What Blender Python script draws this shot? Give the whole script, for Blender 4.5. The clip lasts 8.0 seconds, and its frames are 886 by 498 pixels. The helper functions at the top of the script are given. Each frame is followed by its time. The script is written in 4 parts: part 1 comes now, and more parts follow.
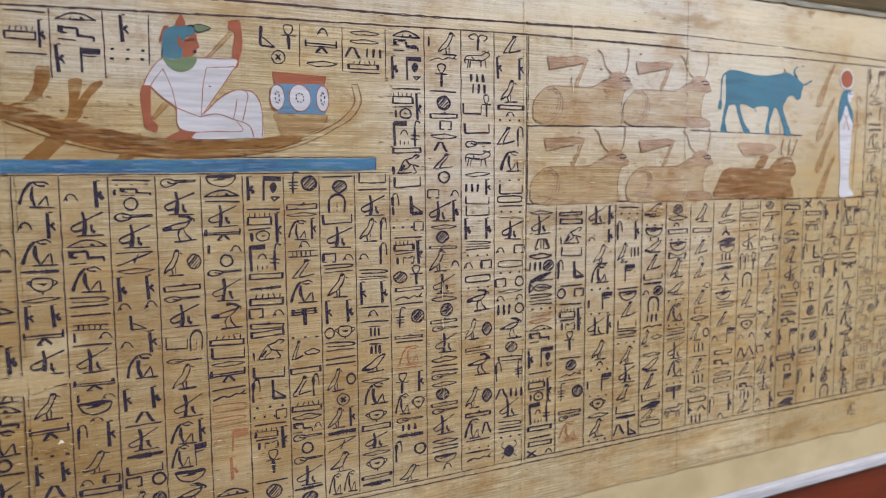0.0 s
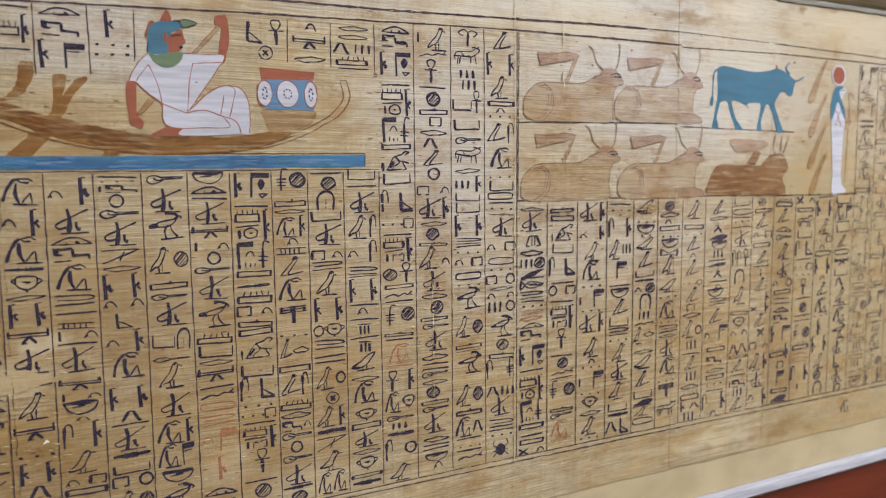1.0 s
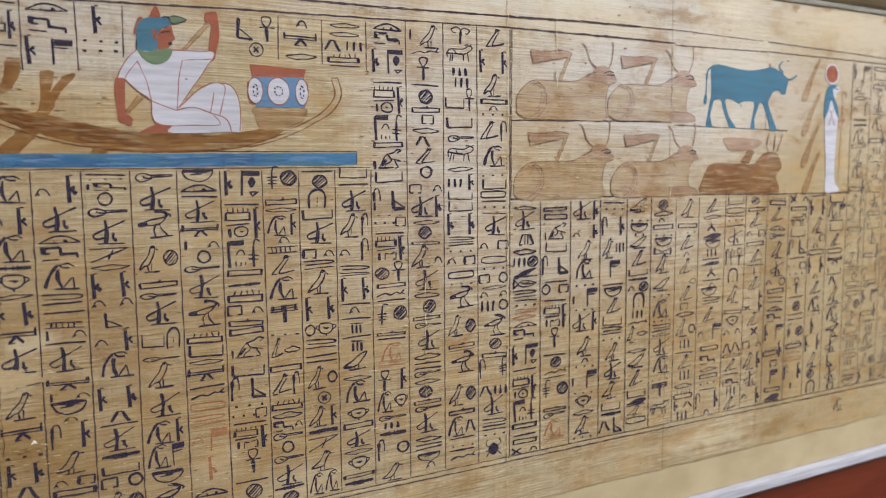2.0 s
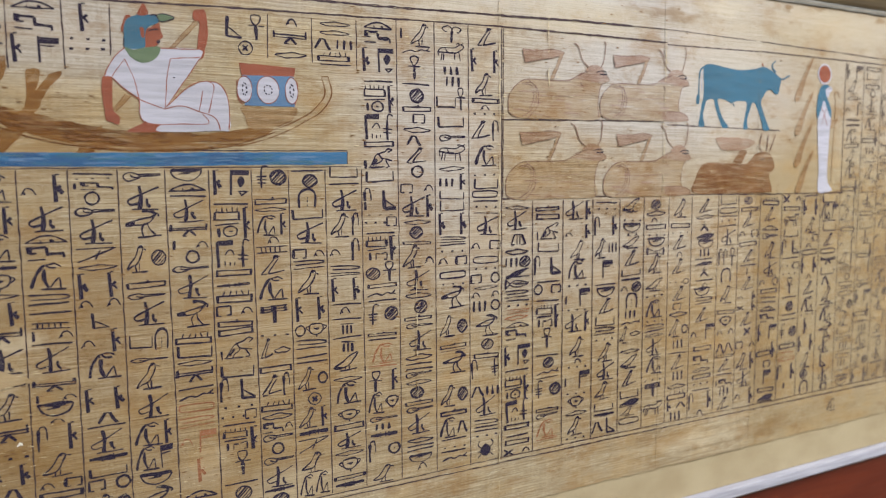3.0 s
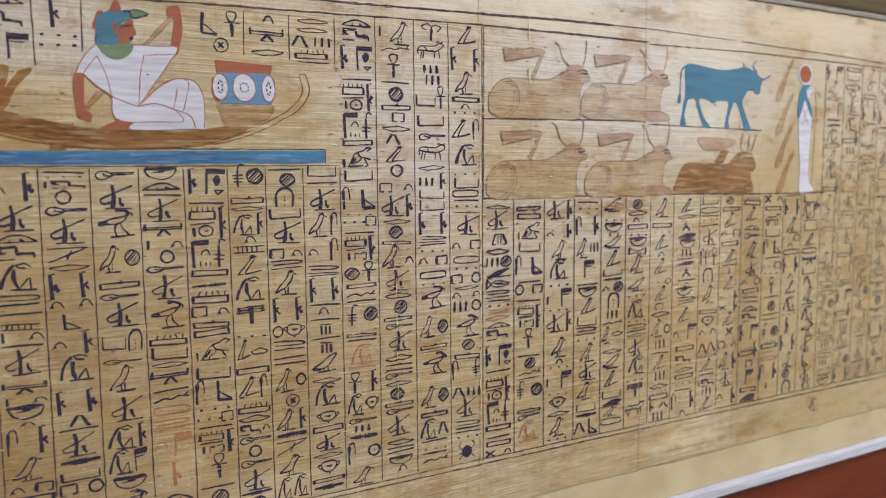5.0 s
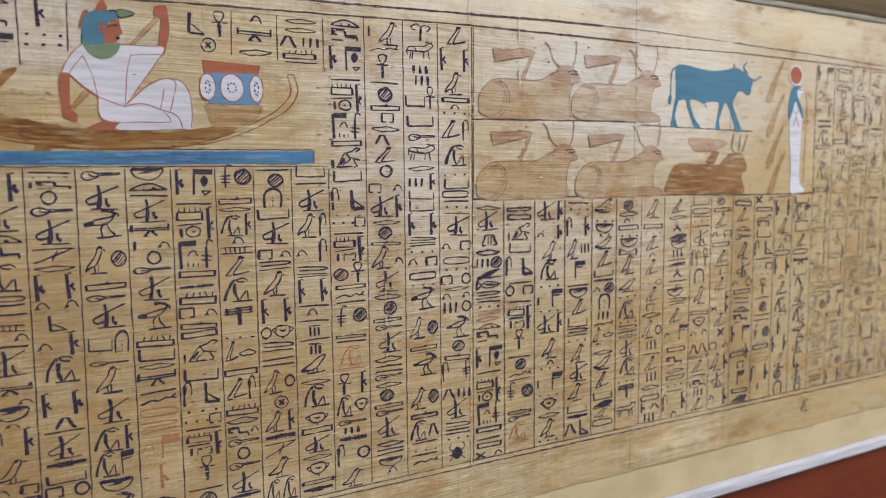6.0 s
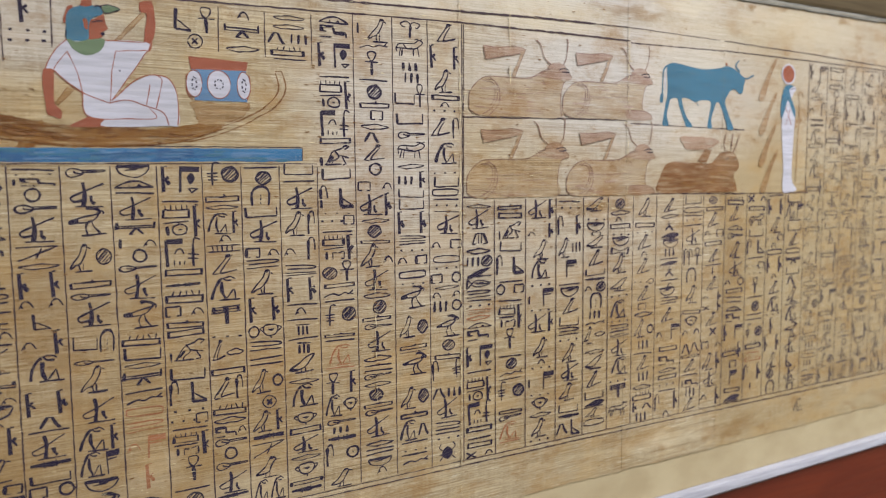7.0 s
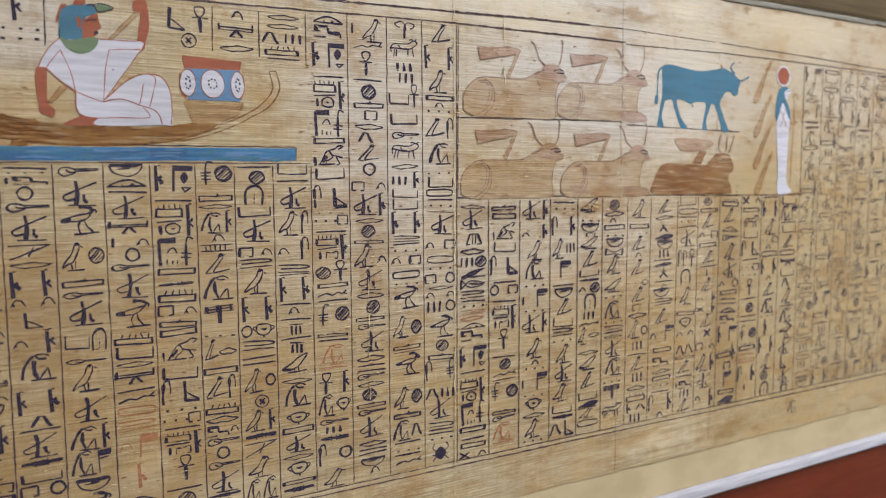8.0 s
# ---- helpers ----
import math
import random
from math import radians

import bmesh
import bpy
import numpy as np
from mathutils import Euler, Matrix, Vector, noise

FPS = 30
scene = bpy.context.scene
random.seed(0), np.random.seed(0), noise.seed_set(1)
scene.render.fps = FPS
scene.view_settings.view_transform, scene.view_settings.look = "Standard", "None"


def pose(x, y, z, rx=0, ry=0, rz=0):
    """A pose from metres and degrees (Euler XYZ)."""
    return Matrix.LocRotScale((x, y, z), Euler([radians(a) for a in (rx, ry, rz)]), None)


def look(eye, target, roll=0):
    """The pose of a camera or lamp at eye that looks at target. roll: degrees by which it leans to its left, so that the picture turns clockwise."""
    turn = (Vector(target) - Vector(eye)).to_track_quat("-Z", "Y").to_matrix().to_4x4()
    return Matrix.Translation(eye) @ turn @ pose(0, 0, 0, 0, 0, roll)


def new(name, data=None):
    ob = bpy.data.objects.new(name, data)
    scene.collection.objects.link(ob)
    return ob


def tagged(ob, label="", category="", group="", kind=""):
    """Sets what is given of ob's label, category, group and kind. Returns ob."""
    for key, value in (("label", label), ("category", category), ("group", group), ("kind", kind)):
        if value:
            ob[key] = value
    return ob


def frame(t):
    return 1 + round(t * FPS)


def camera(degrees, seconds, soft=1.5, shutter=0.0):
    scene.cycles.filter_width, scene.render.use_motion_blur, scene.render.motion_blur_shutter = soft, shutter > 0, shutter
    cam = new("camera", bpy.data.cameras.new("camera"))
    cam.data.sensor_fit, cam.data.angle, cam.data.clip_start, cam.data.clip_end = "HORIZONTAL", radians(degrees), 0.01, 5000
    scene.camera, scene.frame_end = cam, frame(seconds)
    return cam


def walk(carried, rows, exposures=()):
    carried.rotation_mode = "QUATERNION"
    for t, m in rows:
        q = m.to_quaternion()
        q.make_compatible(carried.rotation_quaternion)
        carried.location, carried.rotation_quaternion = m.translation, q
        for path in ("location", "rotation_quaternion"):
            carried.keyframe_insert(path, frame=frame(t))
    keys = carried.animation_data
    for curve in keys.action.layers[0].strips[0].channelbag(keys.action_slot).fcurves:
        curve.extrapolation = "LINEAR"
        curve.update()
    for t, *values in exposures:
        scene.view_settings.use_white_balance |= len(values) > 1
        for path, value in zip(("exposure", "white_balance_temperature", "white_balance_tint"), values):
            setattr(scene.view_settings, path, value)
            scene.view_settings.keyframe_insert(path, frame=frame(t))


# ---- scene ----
cam = camera(63.36, 8.0, soft=1.2)
cam.data.dof.use_dof = True
cam.data.dof.focus_distance = 0.435
cam.data.dof.aperture_fstop = 7.3
PATH = [
    (0, (-0.26005, -0.41367, 1.39671), (0.59825, 1.38172, 1.19695), -0.37),
    (0.5, (-0.25777, -0.41426, 1.39615), (0.60289, 1.37995, 1.19599), -0.45),
    (1, (-0.25548, -0.41289, 1.39456), (0.61249, 1.37785, 1.19490), -0.51),
    (1.5, (-0.25432, -0.41197, 1.39430), (0.62149, 1.37462, 1.19171), -0.49),
    (3, (-0.24937, -0.41030, 1.39274), (0.64182, 1.36915, 1.19447), -0.48),
    (3.5, (-0.24741, -0.41053, 1.39233), (0.65181, 1.36508, 1.19583), -0.55),
    (4, (-0.24551, -0.41086, 1.39131), (0.65754, 1.36309, 1.19739), -0.66),
    (4.5, (-0.24427, -0.40934, 1.39099), (0.66744, 1.36006, 1.19605), -0.57),
    (6, (-0.23901, -0.41012, 1.38958), (0.69186, 1.35027, 1.20390), -0.54),
    (6.5, (-0.23594, -0.41047, 1.38880), (0.69790, 1.34841, 1.20370), -0.56),
    (7, (-0.23396, -0.40978, 1.38800), (0.70526, 1.34632, 1.20370), -0.49),
    (7.5, (-0.23254, -0.41012, 1.38838), (0.70826, 1.34501, 1.20286), -0.36),
    (8, (-0.23157, -0.41132, 1.38766), (0.71202, 1.34268, 1.20569), -0.25),
]
walk(cam, [(t, look(eye, target, roll)) for t, eye, target, roll in PATH])

# ---- light: an unseen skylight, added in the hall's ceiling to light the sheet ----
world = bpy.data.worlds.new("world")
world.use_nodes = True
scene.world = world
sky = world.node_tree.nodes.new("ShaderNodeTexSky")
sky.sky_type, sky.sun_disc, sky.sun_elevation = "NISHITA", False, radians(50)
world.node_tree.links.new(sky.outputs[0], world.node_tree.nodes["Background"].inputs[0])
world.node_tree.nodes["Background"].inputs[1].default_value = 0.1
ROOM = (-3.0, 4.2, -4.6, 0.10, 2.9)  # x0, x1, y0, y1, height
ADDED_SKYLIGHT = (0.1, 1.7, -2.1, -0.6)
lamp = bpy.data.lights.new("added_skylight", "AREA")
lamp.shape, lamp.size, lamp.size_y, lamp.energy, lamp.color = "RECTANGLE", 1.6, 1.5, 126, (0.93, 0.98, 1.07)
lamp_ob = new("added_skylight", lamp)
lamp_ob.matrix_world = pose(0.9, -1.35, 2.96)
scene.view_settings.exposure = 0.0

# ---- materials ----
BASE = 1.2            # height of the lowest ruled line over the floor


def lin(r, g, b):
    return tuple(((c / 255) / 12.92 if c < 10.3 else ((c / 255 + 0.055) / 1.055) ** 2.4) for c in (r, g, b)) + (1.0,)


class Nodes:
    """A small writer of node trees."""

    def __init__(self, name):
        self.mat = bpy.data.materials.new(name)
        self.mat.use_nodes = True
        self.tree = self.mat.node_tree
        self.out = self.tree.nodes["Material Output"]
        self.bsdf = self.tree.nodes["Principled BSDF"]
        geo = self.tree.nodes.new("ShaderNodeNewGeometry")
        self.place = self.math3("MULTIPLY", geo.outputs["Position"], (1000, 1000, 1000))

    def put(self, socket, value):
        if isinstance(value, bpy.types.NodeSocket):
            self.tree.links.new(value, socket)
        else:
            socket.default_value = value

    def math3(self, op, a, b):
        n = self.tree.nodes.new("ShaderNodeVectorMath")
        n.operation = op
        self.put(n.inputs[0], a)
        self.put(n.inputs[1], b)
        return n.outputs[1] if op in ("LENGTH", "DISTANCE") else n.outputs[0]

    def math(self, op, a, b=0.0, clamp=False):
        n = self.tree.nodes.new("ShaderNodeMath")
        n.operation, n.use_clamp = op, clamp
        self.put(n.inputs[0], a)
        self.put(n.inputs[1], b)
        return n.outputs[0]

    def noise(self, stretch, detail=3.0, rough=0.55, shift=0.0, distortion=0.0):
        """Noise over the place in mm, times stretch."""
        v = self.math3("MULTIPLY", self.place, stretch)
        if shift:
            v = self.math3("ADD", v, (shift, shift * 0.7, shift * 1.3))
        n = self.tree.nodes.new("ShaderNodeTexNoise")
        self.put(n.inputs["Vector"], v)
        n.inputs["Scale"].default_value = 1.0
        n.inputs["Detail"].default_value = detail
        n.inputs["Roughness"].default_value = rough
        n.inputs["Distortion"].default_value = distortion
        return n.outputs[0]

    def ramp(self, fac, lo, hi, a=0.0, b=1.0, smooth=True):
        n = self.tree.nodes.new("ShaderNodeMapRange")
        n.interpolation_type = "SMOOTHSTEP" if smooth else "LINEAR"
        self.put(n.inputs[0], fac)
        for i, v in enumerate((lo, hi, a, b)):
            n.inputs[i + 1].default_value = v
        return n.outputs[0]

    def mix(self, fac, a, b, blend="MIX"):
        n = self.tree.nodes.new("ShaderNodeMix")
        n.data_type, n.blend_type = "RGBA", blend
        self.put(n.inputs[0], fac)
        self.put(n.inputs[6], a)
        self.put(n.inputs[7], b)
        return n.outputs[2]

    def bump(self, height, strength, distance=0.0003):
        n = self.tree.nodes.new("ShaderNodeBump")
        n.inputs["Strength"].default_value = strength
        n.inputs["Distance"].default_value = distance
        self.put(n.inputs["Height"], height)
        self.put(self.bsdf.inputs["Normal"], n.outputs[0])

    def finish(self, colour, rough=0.7, spec=0.2):
        self.put(self.bsdf.inputs["Base Color"], colour)
        self.put(self.bsdf.inputs["Roughness"], rough)
        self.bsdf.inputs["Specular IOR Level"].default_value = spec
        return self.mat


# brown stains and pale worn patches of the old sheet: x, z (mm from the corner line), half width, half height, weight
STAINS = [
    (-150, 85, 170, 95, 0.2), (-285, 90, 90, 110, 0.26), (120, 60, 130, 70, 0.16),
    (258, 120, 22, 70, 0.4), (252, 60, 18, 80, 0.45), (268, 20, 20, 30, 0.5), (246, 170, 10, 22, 0.5), (25, 168, 45, 8, 0.55), (-62, 150, 14, 34, 0.5), (-60, 185, 20, 12, 0.35),
    (-245, 118, 46, 26, 0.45), (-180, 20, 60, 34, 0.45), (-200, 75, 34, 30, 0.3), (130, 90, 50, 60, 0.2), (55, 30, 40, 20, 0.3),
    (265, -22, 30, 10, 0.7), (300, 150, 40, 90, 0.12), (270, 328, 8, 4, 1.0), (312, 329, 12, 3, 0.9), (395, 328, 9, 2.5, 0.8),
    (150, 312, 46, 5, 0.6), (420, 150, 30, 110, 0.12), (410, 10, 40, 14, 0.5), (-285, 45, 70, 40, 0.6), (-300, 120, 40, 30, 0.4), (-230, 40, 60, 40, 0.35), (-240, 100, 26, 14, 0.6), (-130, 60, 40, 16, 0.3), (-80, 175, 30, 8, 0.5), (90, 169, 70, 6, 0.6),
]
WORN = [(-300, 93, 26, 10, 0.35), (-282, 113, 14, 6, 0.5), (-195, 30, 16, 14, 0.25), (-150, 10, 40, 14, 0.3), (60, 305, 70, 20, 0.45),
        (200, 320, 40, 9, 0.5), (330, 315, 90, 20, 0.3), (-30, 300, 60, 12, 0.3), (190, -20, 60, 8, 0.35), (205, 300, 60, 90, 0.25)]


# broad areas where the sheet has turned golden brown
GOLDEN = [(-190, 60, 120, 80, 0.4), (-300, 70, 70, 120, 0.5), (-60, 60, 70, 60, 0.2), (150, 70, 100, 60, 0.3), (-270, 222, 70, 22, 0.35)]
# broad pale areas: soft glare from the glass, painted into the sheet's colour
GLARE = [(50, 150, 190, 60, 0.2), (-50, 215, 60, 90, 0.35), (-40, 330, 420, 44, 0.6), (150, 262, 190, 70, 0.5), (-60, 250, 60, 50, 0.3), (400, 290, 180, 100, 0.22), (-250, 270, 60, 34, 0.35), (120, 190, 60, 26, 0.3)]


def patches(n, spots, wobble):
    """The weights of soft, uneven spots, summed."""
    total = None
    for x, z, rx, rz, weight in spots:
        v = n.math3("SUBTRACT", wobble, (x, 0, z + BASE * 1000))
        v = n.math3("MULTIPLY", v, (1 / rx, 0, 1 / rz))
        w = n.ramp(n.math3("LENGTH", v, (0, 0, 0)), 0.25, 1.25, weight, 0.0)
        total = w if total is None else n.math("MAXIMUM", total, w)
    return total


def fibre_colour(n, rich=True, smooth=0.0):
    """Colour and relief of papyrus: strips laid across over strips laid upright."""
    broad = n.noise((0.006, 0.0, 0.22), 2.0, 0.6)
    strip = n.noise((0.018, 0.0, 1.4), 2.0, 0.55, 13.0, 0.15)
    fine = n.noise((0.06, 0.0, 2.4), 4.0, 0.7, 7.0)
    hair = n.noise((0.06, 0.0, 2.6), 2.0, 0.6, 3.0)
    speck = n.noise((0.7, 0.0, 1.2), 4.0, 0.7, 23.0)
    upright = n.noise((0.75, 0.0, 0.012), 2.0, 0.6, 11.0)
    cloud = n.noise((0.011, 0.0, 0.013), 4.0, 0.6, 5.0)
    streak = n.math("ADD", n.math("MULTIPLY", broad, 0.14), n.math("MULTIPLY", fine, 0.26))
    streak = n.math("ADD", streak, n.math("MULTIPLY", strip, 0.32))
    streak = n.math("ADD", streak, n.math("MULTIPLY", speck, 0.2))
    streak = n.math("ADD", streak, n.math("MULTIPLY", upright, 0.07))
    tone = n.ramp(streak, 0.35, 0.65)
    colour = n.mix(tone, lin(124, 102, 68), lin(208, 191, 157))
    if smooth:
        colour = n.mix(smooth, colour, lin(171, 151, 113))
    colour = n.mix(n.ramp(cloud, 0.35, 0.7, 0.0, 0.35), colour, lin(160, 134, 92))
    colour = n.mix(n.ramp(hair, 0.62, 0.68, 0.0, 0.6 - 0.4 * smooth), colour, lin(228, 219, 196))
    colour = n.mix(n.ramp(hair, 0.36, 0.31, 0.0, 0.5 - 0.3 * smooth), colour, lin(100, 74, 42))
    colour = n.mix(n.ramp(upright, 0.34, 0.26, 0.0, 0.12), colour, lin(116, 92, 58))
    colour = n.mix(n.ramp(speck, 0.36, 0.28, 0.0, 0.35), colour, lin(112, 82, 44))
    colour = n.mix(n.ramp(n.noise((0.03, 0.0, 0.06), 4.0, 0.65, 61.0), 0.45, 0.7, 0.0, 0.35), colour, lin(182, 146, 88))
    if rich:
        warp = n.tree.nodes.new("ShaderNodeTexNoise")
        n.put(warp.inputs["Vector"], n.math3("MULTIPLY", n.place, (0.05, 0.05, 0.09)))
        warp.inputs["Scale"].default_value, warp.inputs["Detail"].default_value = 1.0, 4.0
        off = n.math3("MULTIPLY", n.math3("SUBTRACT", warp.outputs[1], (0.5, 0.5, 0.5)), (34, 0, 22))
        wobble = n.math3("ADD", n.place, off)
        spread = n.ramp(fine, 0.2, 0.75, 1.15, 0.6)
        # the painted glare: cool pale tone, stronger on the lighter fibres
        glare = n.math("MULTIPLY", patches(n, GLARE, wobble), n.ramp(streak, 0.36, 0.6, 0.55, 1.25))
        colour = n.mix(glare, colour, lin(204, 203, 205))
        blotch = n.ramp(n.noise((0.05, 0.0, 0.11), 5.0, 0.72, 81.0), 0.52, 0.72, 0.0, 0.5)
        colour = n.mix(blotch, colour, lin(140, 103, 56))
        golden = n.math("MULTIPLY", patches(n, GOLDEN, wobble), n.ramp(n.noise((0.03, 0.0, 0.045), 5.0, 0.68, 71.0), 0.3, 0.65, 0.35, 1.3))
        colour = n.mix(golden, colour, n.mix(1.0, colour, (0.98, 0.83, 0.56, 1.0), "MULTIPLY"))
        mottle = n.math("MULTIPLY", n.ramp(n.noise((0.021, 0.0, 0.03), 5.0, 0.65, 17.0), 0.5, 0.68), n.ramp(fine, 0.3, 0.7, 0.72, 0.3))
        colour = n.mix(mottle, colour, lin(146, 108, 56))
        colour = n.mix(n.math("MULTIPLY", patches(n, STAINS, wobble), spread), colour, lin(130, 95, 46))
        colour = n.mix(patches(n, WORN, wobble), colour, lin(214, 198, 166))
        gash = n.math("MULTIPLY", n.ramp(n.noise((0.045, 0.0, 0.9), 3.0, 0.6, 21.0), 0.66, 0.74), 0.5)
        colour = n.mix(gash, colour, lin(118, 84, 44))
    return colour, streak, fine


n = Nodes("papyrus")
colour, streak, fine = fibre_colour(n)
n.bump(streak, 0.55, 0.0005)
PAPYRUS = n.finish(colour, n.ramp(fine, 0.3, 0.7, 0.55, 0.8), 0.25)
n = Nodes("smooth_papyrus")
colour, streak, fine = fibre_colour(n, True, 0.6)
n.bump(streak, 0.3, 0.0004)
SMOOTH = n.finish(colour, n.ramp(fine, 0.3, 0.7, 0.5, 0.7), 0.25)


def ink(name, rgb, wear, thin=0.12, grain=0.55):
    """Ink or paint on the fibres: it is thin where the fibres stand up and lost in worn flecks."""
    n = Nodes(name)
    paper, streak, fine = fibre_colour(n, False)
    flecks = n.noise((grain, 0.0, 1.5), 4.0, 0.7, 9.0)
    tone = n.noise((0.03, 0.0, 0.4), 3.0, 0.6, 31.0)
    lost = n.math("MAXIMUM", n.ramp(flecks, 0.74 - wear, 0.86 - wear * 0.5, 0.0, 0.85), n.ramp(fine, 0.5, 0.75, thin * 0.4, thin * 2.2))
    body = n.mix(n.ramp(tone, 0.3, 0.7), lin(*rgb), lin(*(min(255, c * 1.1 + 5) for c in rgb)))
    n.bump(streak, 0.4, 0.0004)
    return n.finish(n.mix(lost, body, paper), 0.75, 0.15)


def wash(name, tint, patchy=0.35):
    """Thin watery paint: the papyrus shows through it, more where the brush ran dry."""
    n = Nodes(name)
    paper, streak, fine = fibre_colour(n)
    dry = n.noise((0.05, 0.0, 0.5), 4.0, 0.7, 41.0)
    pool = n.noise((0.06, 0.0, 0.09), 4.0, 0.65, 51.0)
    stained = n.mix(1.0, paper, tint + (1.0,), "MULTIPLY")
    deeper = n.mix(n.ramp(pool, 0.4, 0.7, 0.0, 0.45), stained, n.mix(1.0, stained, tint + (1.0,), "MULTIPLY"))
    n.bump(streak, 0.5, 0.0005)
    return n.finish(n.mix(n.ramp(dry, 0.5, 0.75, 0.0, patchy * 2), deeper, paper), 0.75, 0.15)


INK = ink("black_ink", (24, 18, 46), 0.13, 0.08, 0.9)
# paler inks for the right side: faint writing, with the haze there mixed in
PALE = ink("pale_ink", (76, 66, 66), 0.16, 0.22)
FADED_HAZE = ink("faded_hazy_ink", (44, 36, 56), 0.14, 0.16)
RULE = ink("ruling_ink", (46, 30, 46), 0.17, 0.14)
RED = ink("red_ink", (140, 82, 52), 0.2, 0.32)
WHITE = ink("white_paint", (174, 172, 180), 0.03, 0.1)
BLUE = ink("blue_paint", (48, 97, 120), 0.03, 0.12, 0.1)
DEEP = ink("water_blue_paint", (34, 96, 136), 0.08, 0.16, 0.06)
GREEN = ink("green_paint", (92, 110, 84), 0.02, 0.08)
OCHRE = ink("red_ochre_paint", (134, 70, 52), 0.05, 0.12, 0.2)
BROWN = wash("brown_wash", (0.57, 0.36, 0.18), 0.45)
DARK = wash("dark_brown_wash", (0.37, 0.20, 0.10), 0.6)
TAN = wash("tan_wash", (0.78, 0.64, 0.52), 0.45)
RUSSET = wash("russet_wash", (0.56, 0.37, 0.26), 0.5)
MAUVE = wash("faded_outline", (0.56, 0.41, 0.40), 0.4)
HIDE = wash("faded_brown_wash", (0.76, 0.62, 0.57), 0.5)
OXHIDE = wash("pale_hide_wash", (0.85, 0.755, 0.63), 0.45)
LINEN = ink("dull_red_line", (140, 78, 62), 0.1, 0.1)
NAVY = ink("dark_blue_paint", (30, 80, 122), 0.05, 0.12, 0.06)
SLATE = ink("grey_blue_paint", (78, 112, 144), 0.04, 0.1)

n = Nodes("mount_board")
grain = n.noise((0.02, 0.02, 0.03), 4.0)
tooth = n.noise((0.9, 0.9, 0.9), 3.0)
n.bump(tooth, 0.15, 0.0003)
BOARD = n.finish(n.mix(n.ramp(grain, 0.3, 0.7), lin(172, 153, 118), lin(187, 170, 135)), 0.8, 0.2)

n = Nodes("polished_glass_edge")
BEVEL = n.finish(n.mix(n.ramp(n.noise((0.02, 0.3, 0.5), 4.0), 0.35, 0.65), lin(154, 152, 158), lin(176, 174, 180)), 0.75, 0.15)

# darker copy of the glass edge: shade at the top put into the colour
n = Nodes("shaded_glass_edge")
SHADED_EDGE = n.finish(n.mix(n.ramp(n.noise((0.03, 0.3, 0.4), 4.0), 0.35, 0.65), lin(112, 108, 100), lin(146, 142, 132)), 0.95, 0.05)

n = Nodes("red_brown_wood")
grain = n.noise((0.006, 0.02, 0.09), 5.0, 0.6, 2.0, 1.2)
fine = n.noise((0.03, 0.3, 0.9), 3.0, 0.6)
n.bump(fine, 0.2, 0.0004)
WOOD = n.finish(n.mix(n.ramp(grain, 0.3, 0.72), lin(92, 32, 15), lin(106, 41, 19)), n.ramp(fine, 0.3, 0.7, 0.32, 0.5), 0.4)

n = Nodes("dark_case_wood")
grain = n.noise((0.004, 0.02, 0.05), 5.0, 0.6, 4.0, 0.8)
n.bump(grain, 0.2, 0.0004)
RAIL = n.finish(n.mix(n.ramp(grain, 0.3, 0.7), lin(62, 48, 30), lin(98, 84, 58)), 0.5, 0.3)

n = Nodes("hall_plaster")
PLASTER = n.finish(n.mix(n.ramp(n.noise((0.002, 0.002, 0.002), 5.0), 0.3, 0.7), lin(206, 198, 182), lin(224, 216, 202)), 0.9, 0.1)

n = Nodes("hall_floor_stone")
FLOORING = n.finish(n.mix(n.ramp(n.noise((0.003, 0.003, 0.003), 6.0), 0.3, 0.7), lin(120, 112, 100), lin(152, 144, 130)), 0.5, 0.3)

GLASS = bpy.data.materials.new("clear_glass")
GLASS.use_nodes = True
tree = GLASS.node_tree
tree.nodes.remove(tree.nodes["Principled BSDF"])
clear, gloss, both, edge, steep, share = (tree.nodes.new(k) for k in ("ShaderNodeBsdfTransparent", "ShaderNodeBsdfGlossy", "ShaderNodeMixShader", "ShaderNodeLayerWeight", "ShaderNodeMath", "ShaderNodeMapRange"))
gloss.inputs["Roughness"].default_value = 0.02
edge.inputs["Blend"].default_value = 0.5
steep.operation = "POWER"
steep.inputs[1].default_value = 5.0
share.inputs["To Min"].default_value, share.inputs["To Max"].default_value = 0.02, 0.6
tree.links.new(edge.outputs["Facing"], steep.inputs[0])
tree.links.new(steep.outputs[0], share.inputs["Value"])
tree.links.new(share.outputs[0], both.inputs[0])
tree.links.new(clear.outputs[0], both.inputs[1])
tree.links.new(gloss.outputs[0], both.inputs[2])
tree.links.new(both.outputs[0], tree.nodes["Material Output"].inputs[0])


# ---- mesh helpers ----
def mesh_object(name, bm, materials, parent=None, label=""):
    data = bpy.data.meshes.new(name)
    bm.to_mesh(data)
    bm.free()
    for m in materials if isinstance(materials, (list, tuple)) else [materials]:
        data.materials.append(m)
    ob = new(name, data)
    ob.parent = parent
    return tagged(ob, label)


def part(name, bm, material, parent, label=""):
    return mesh_object(name, bm, material, parent, label)


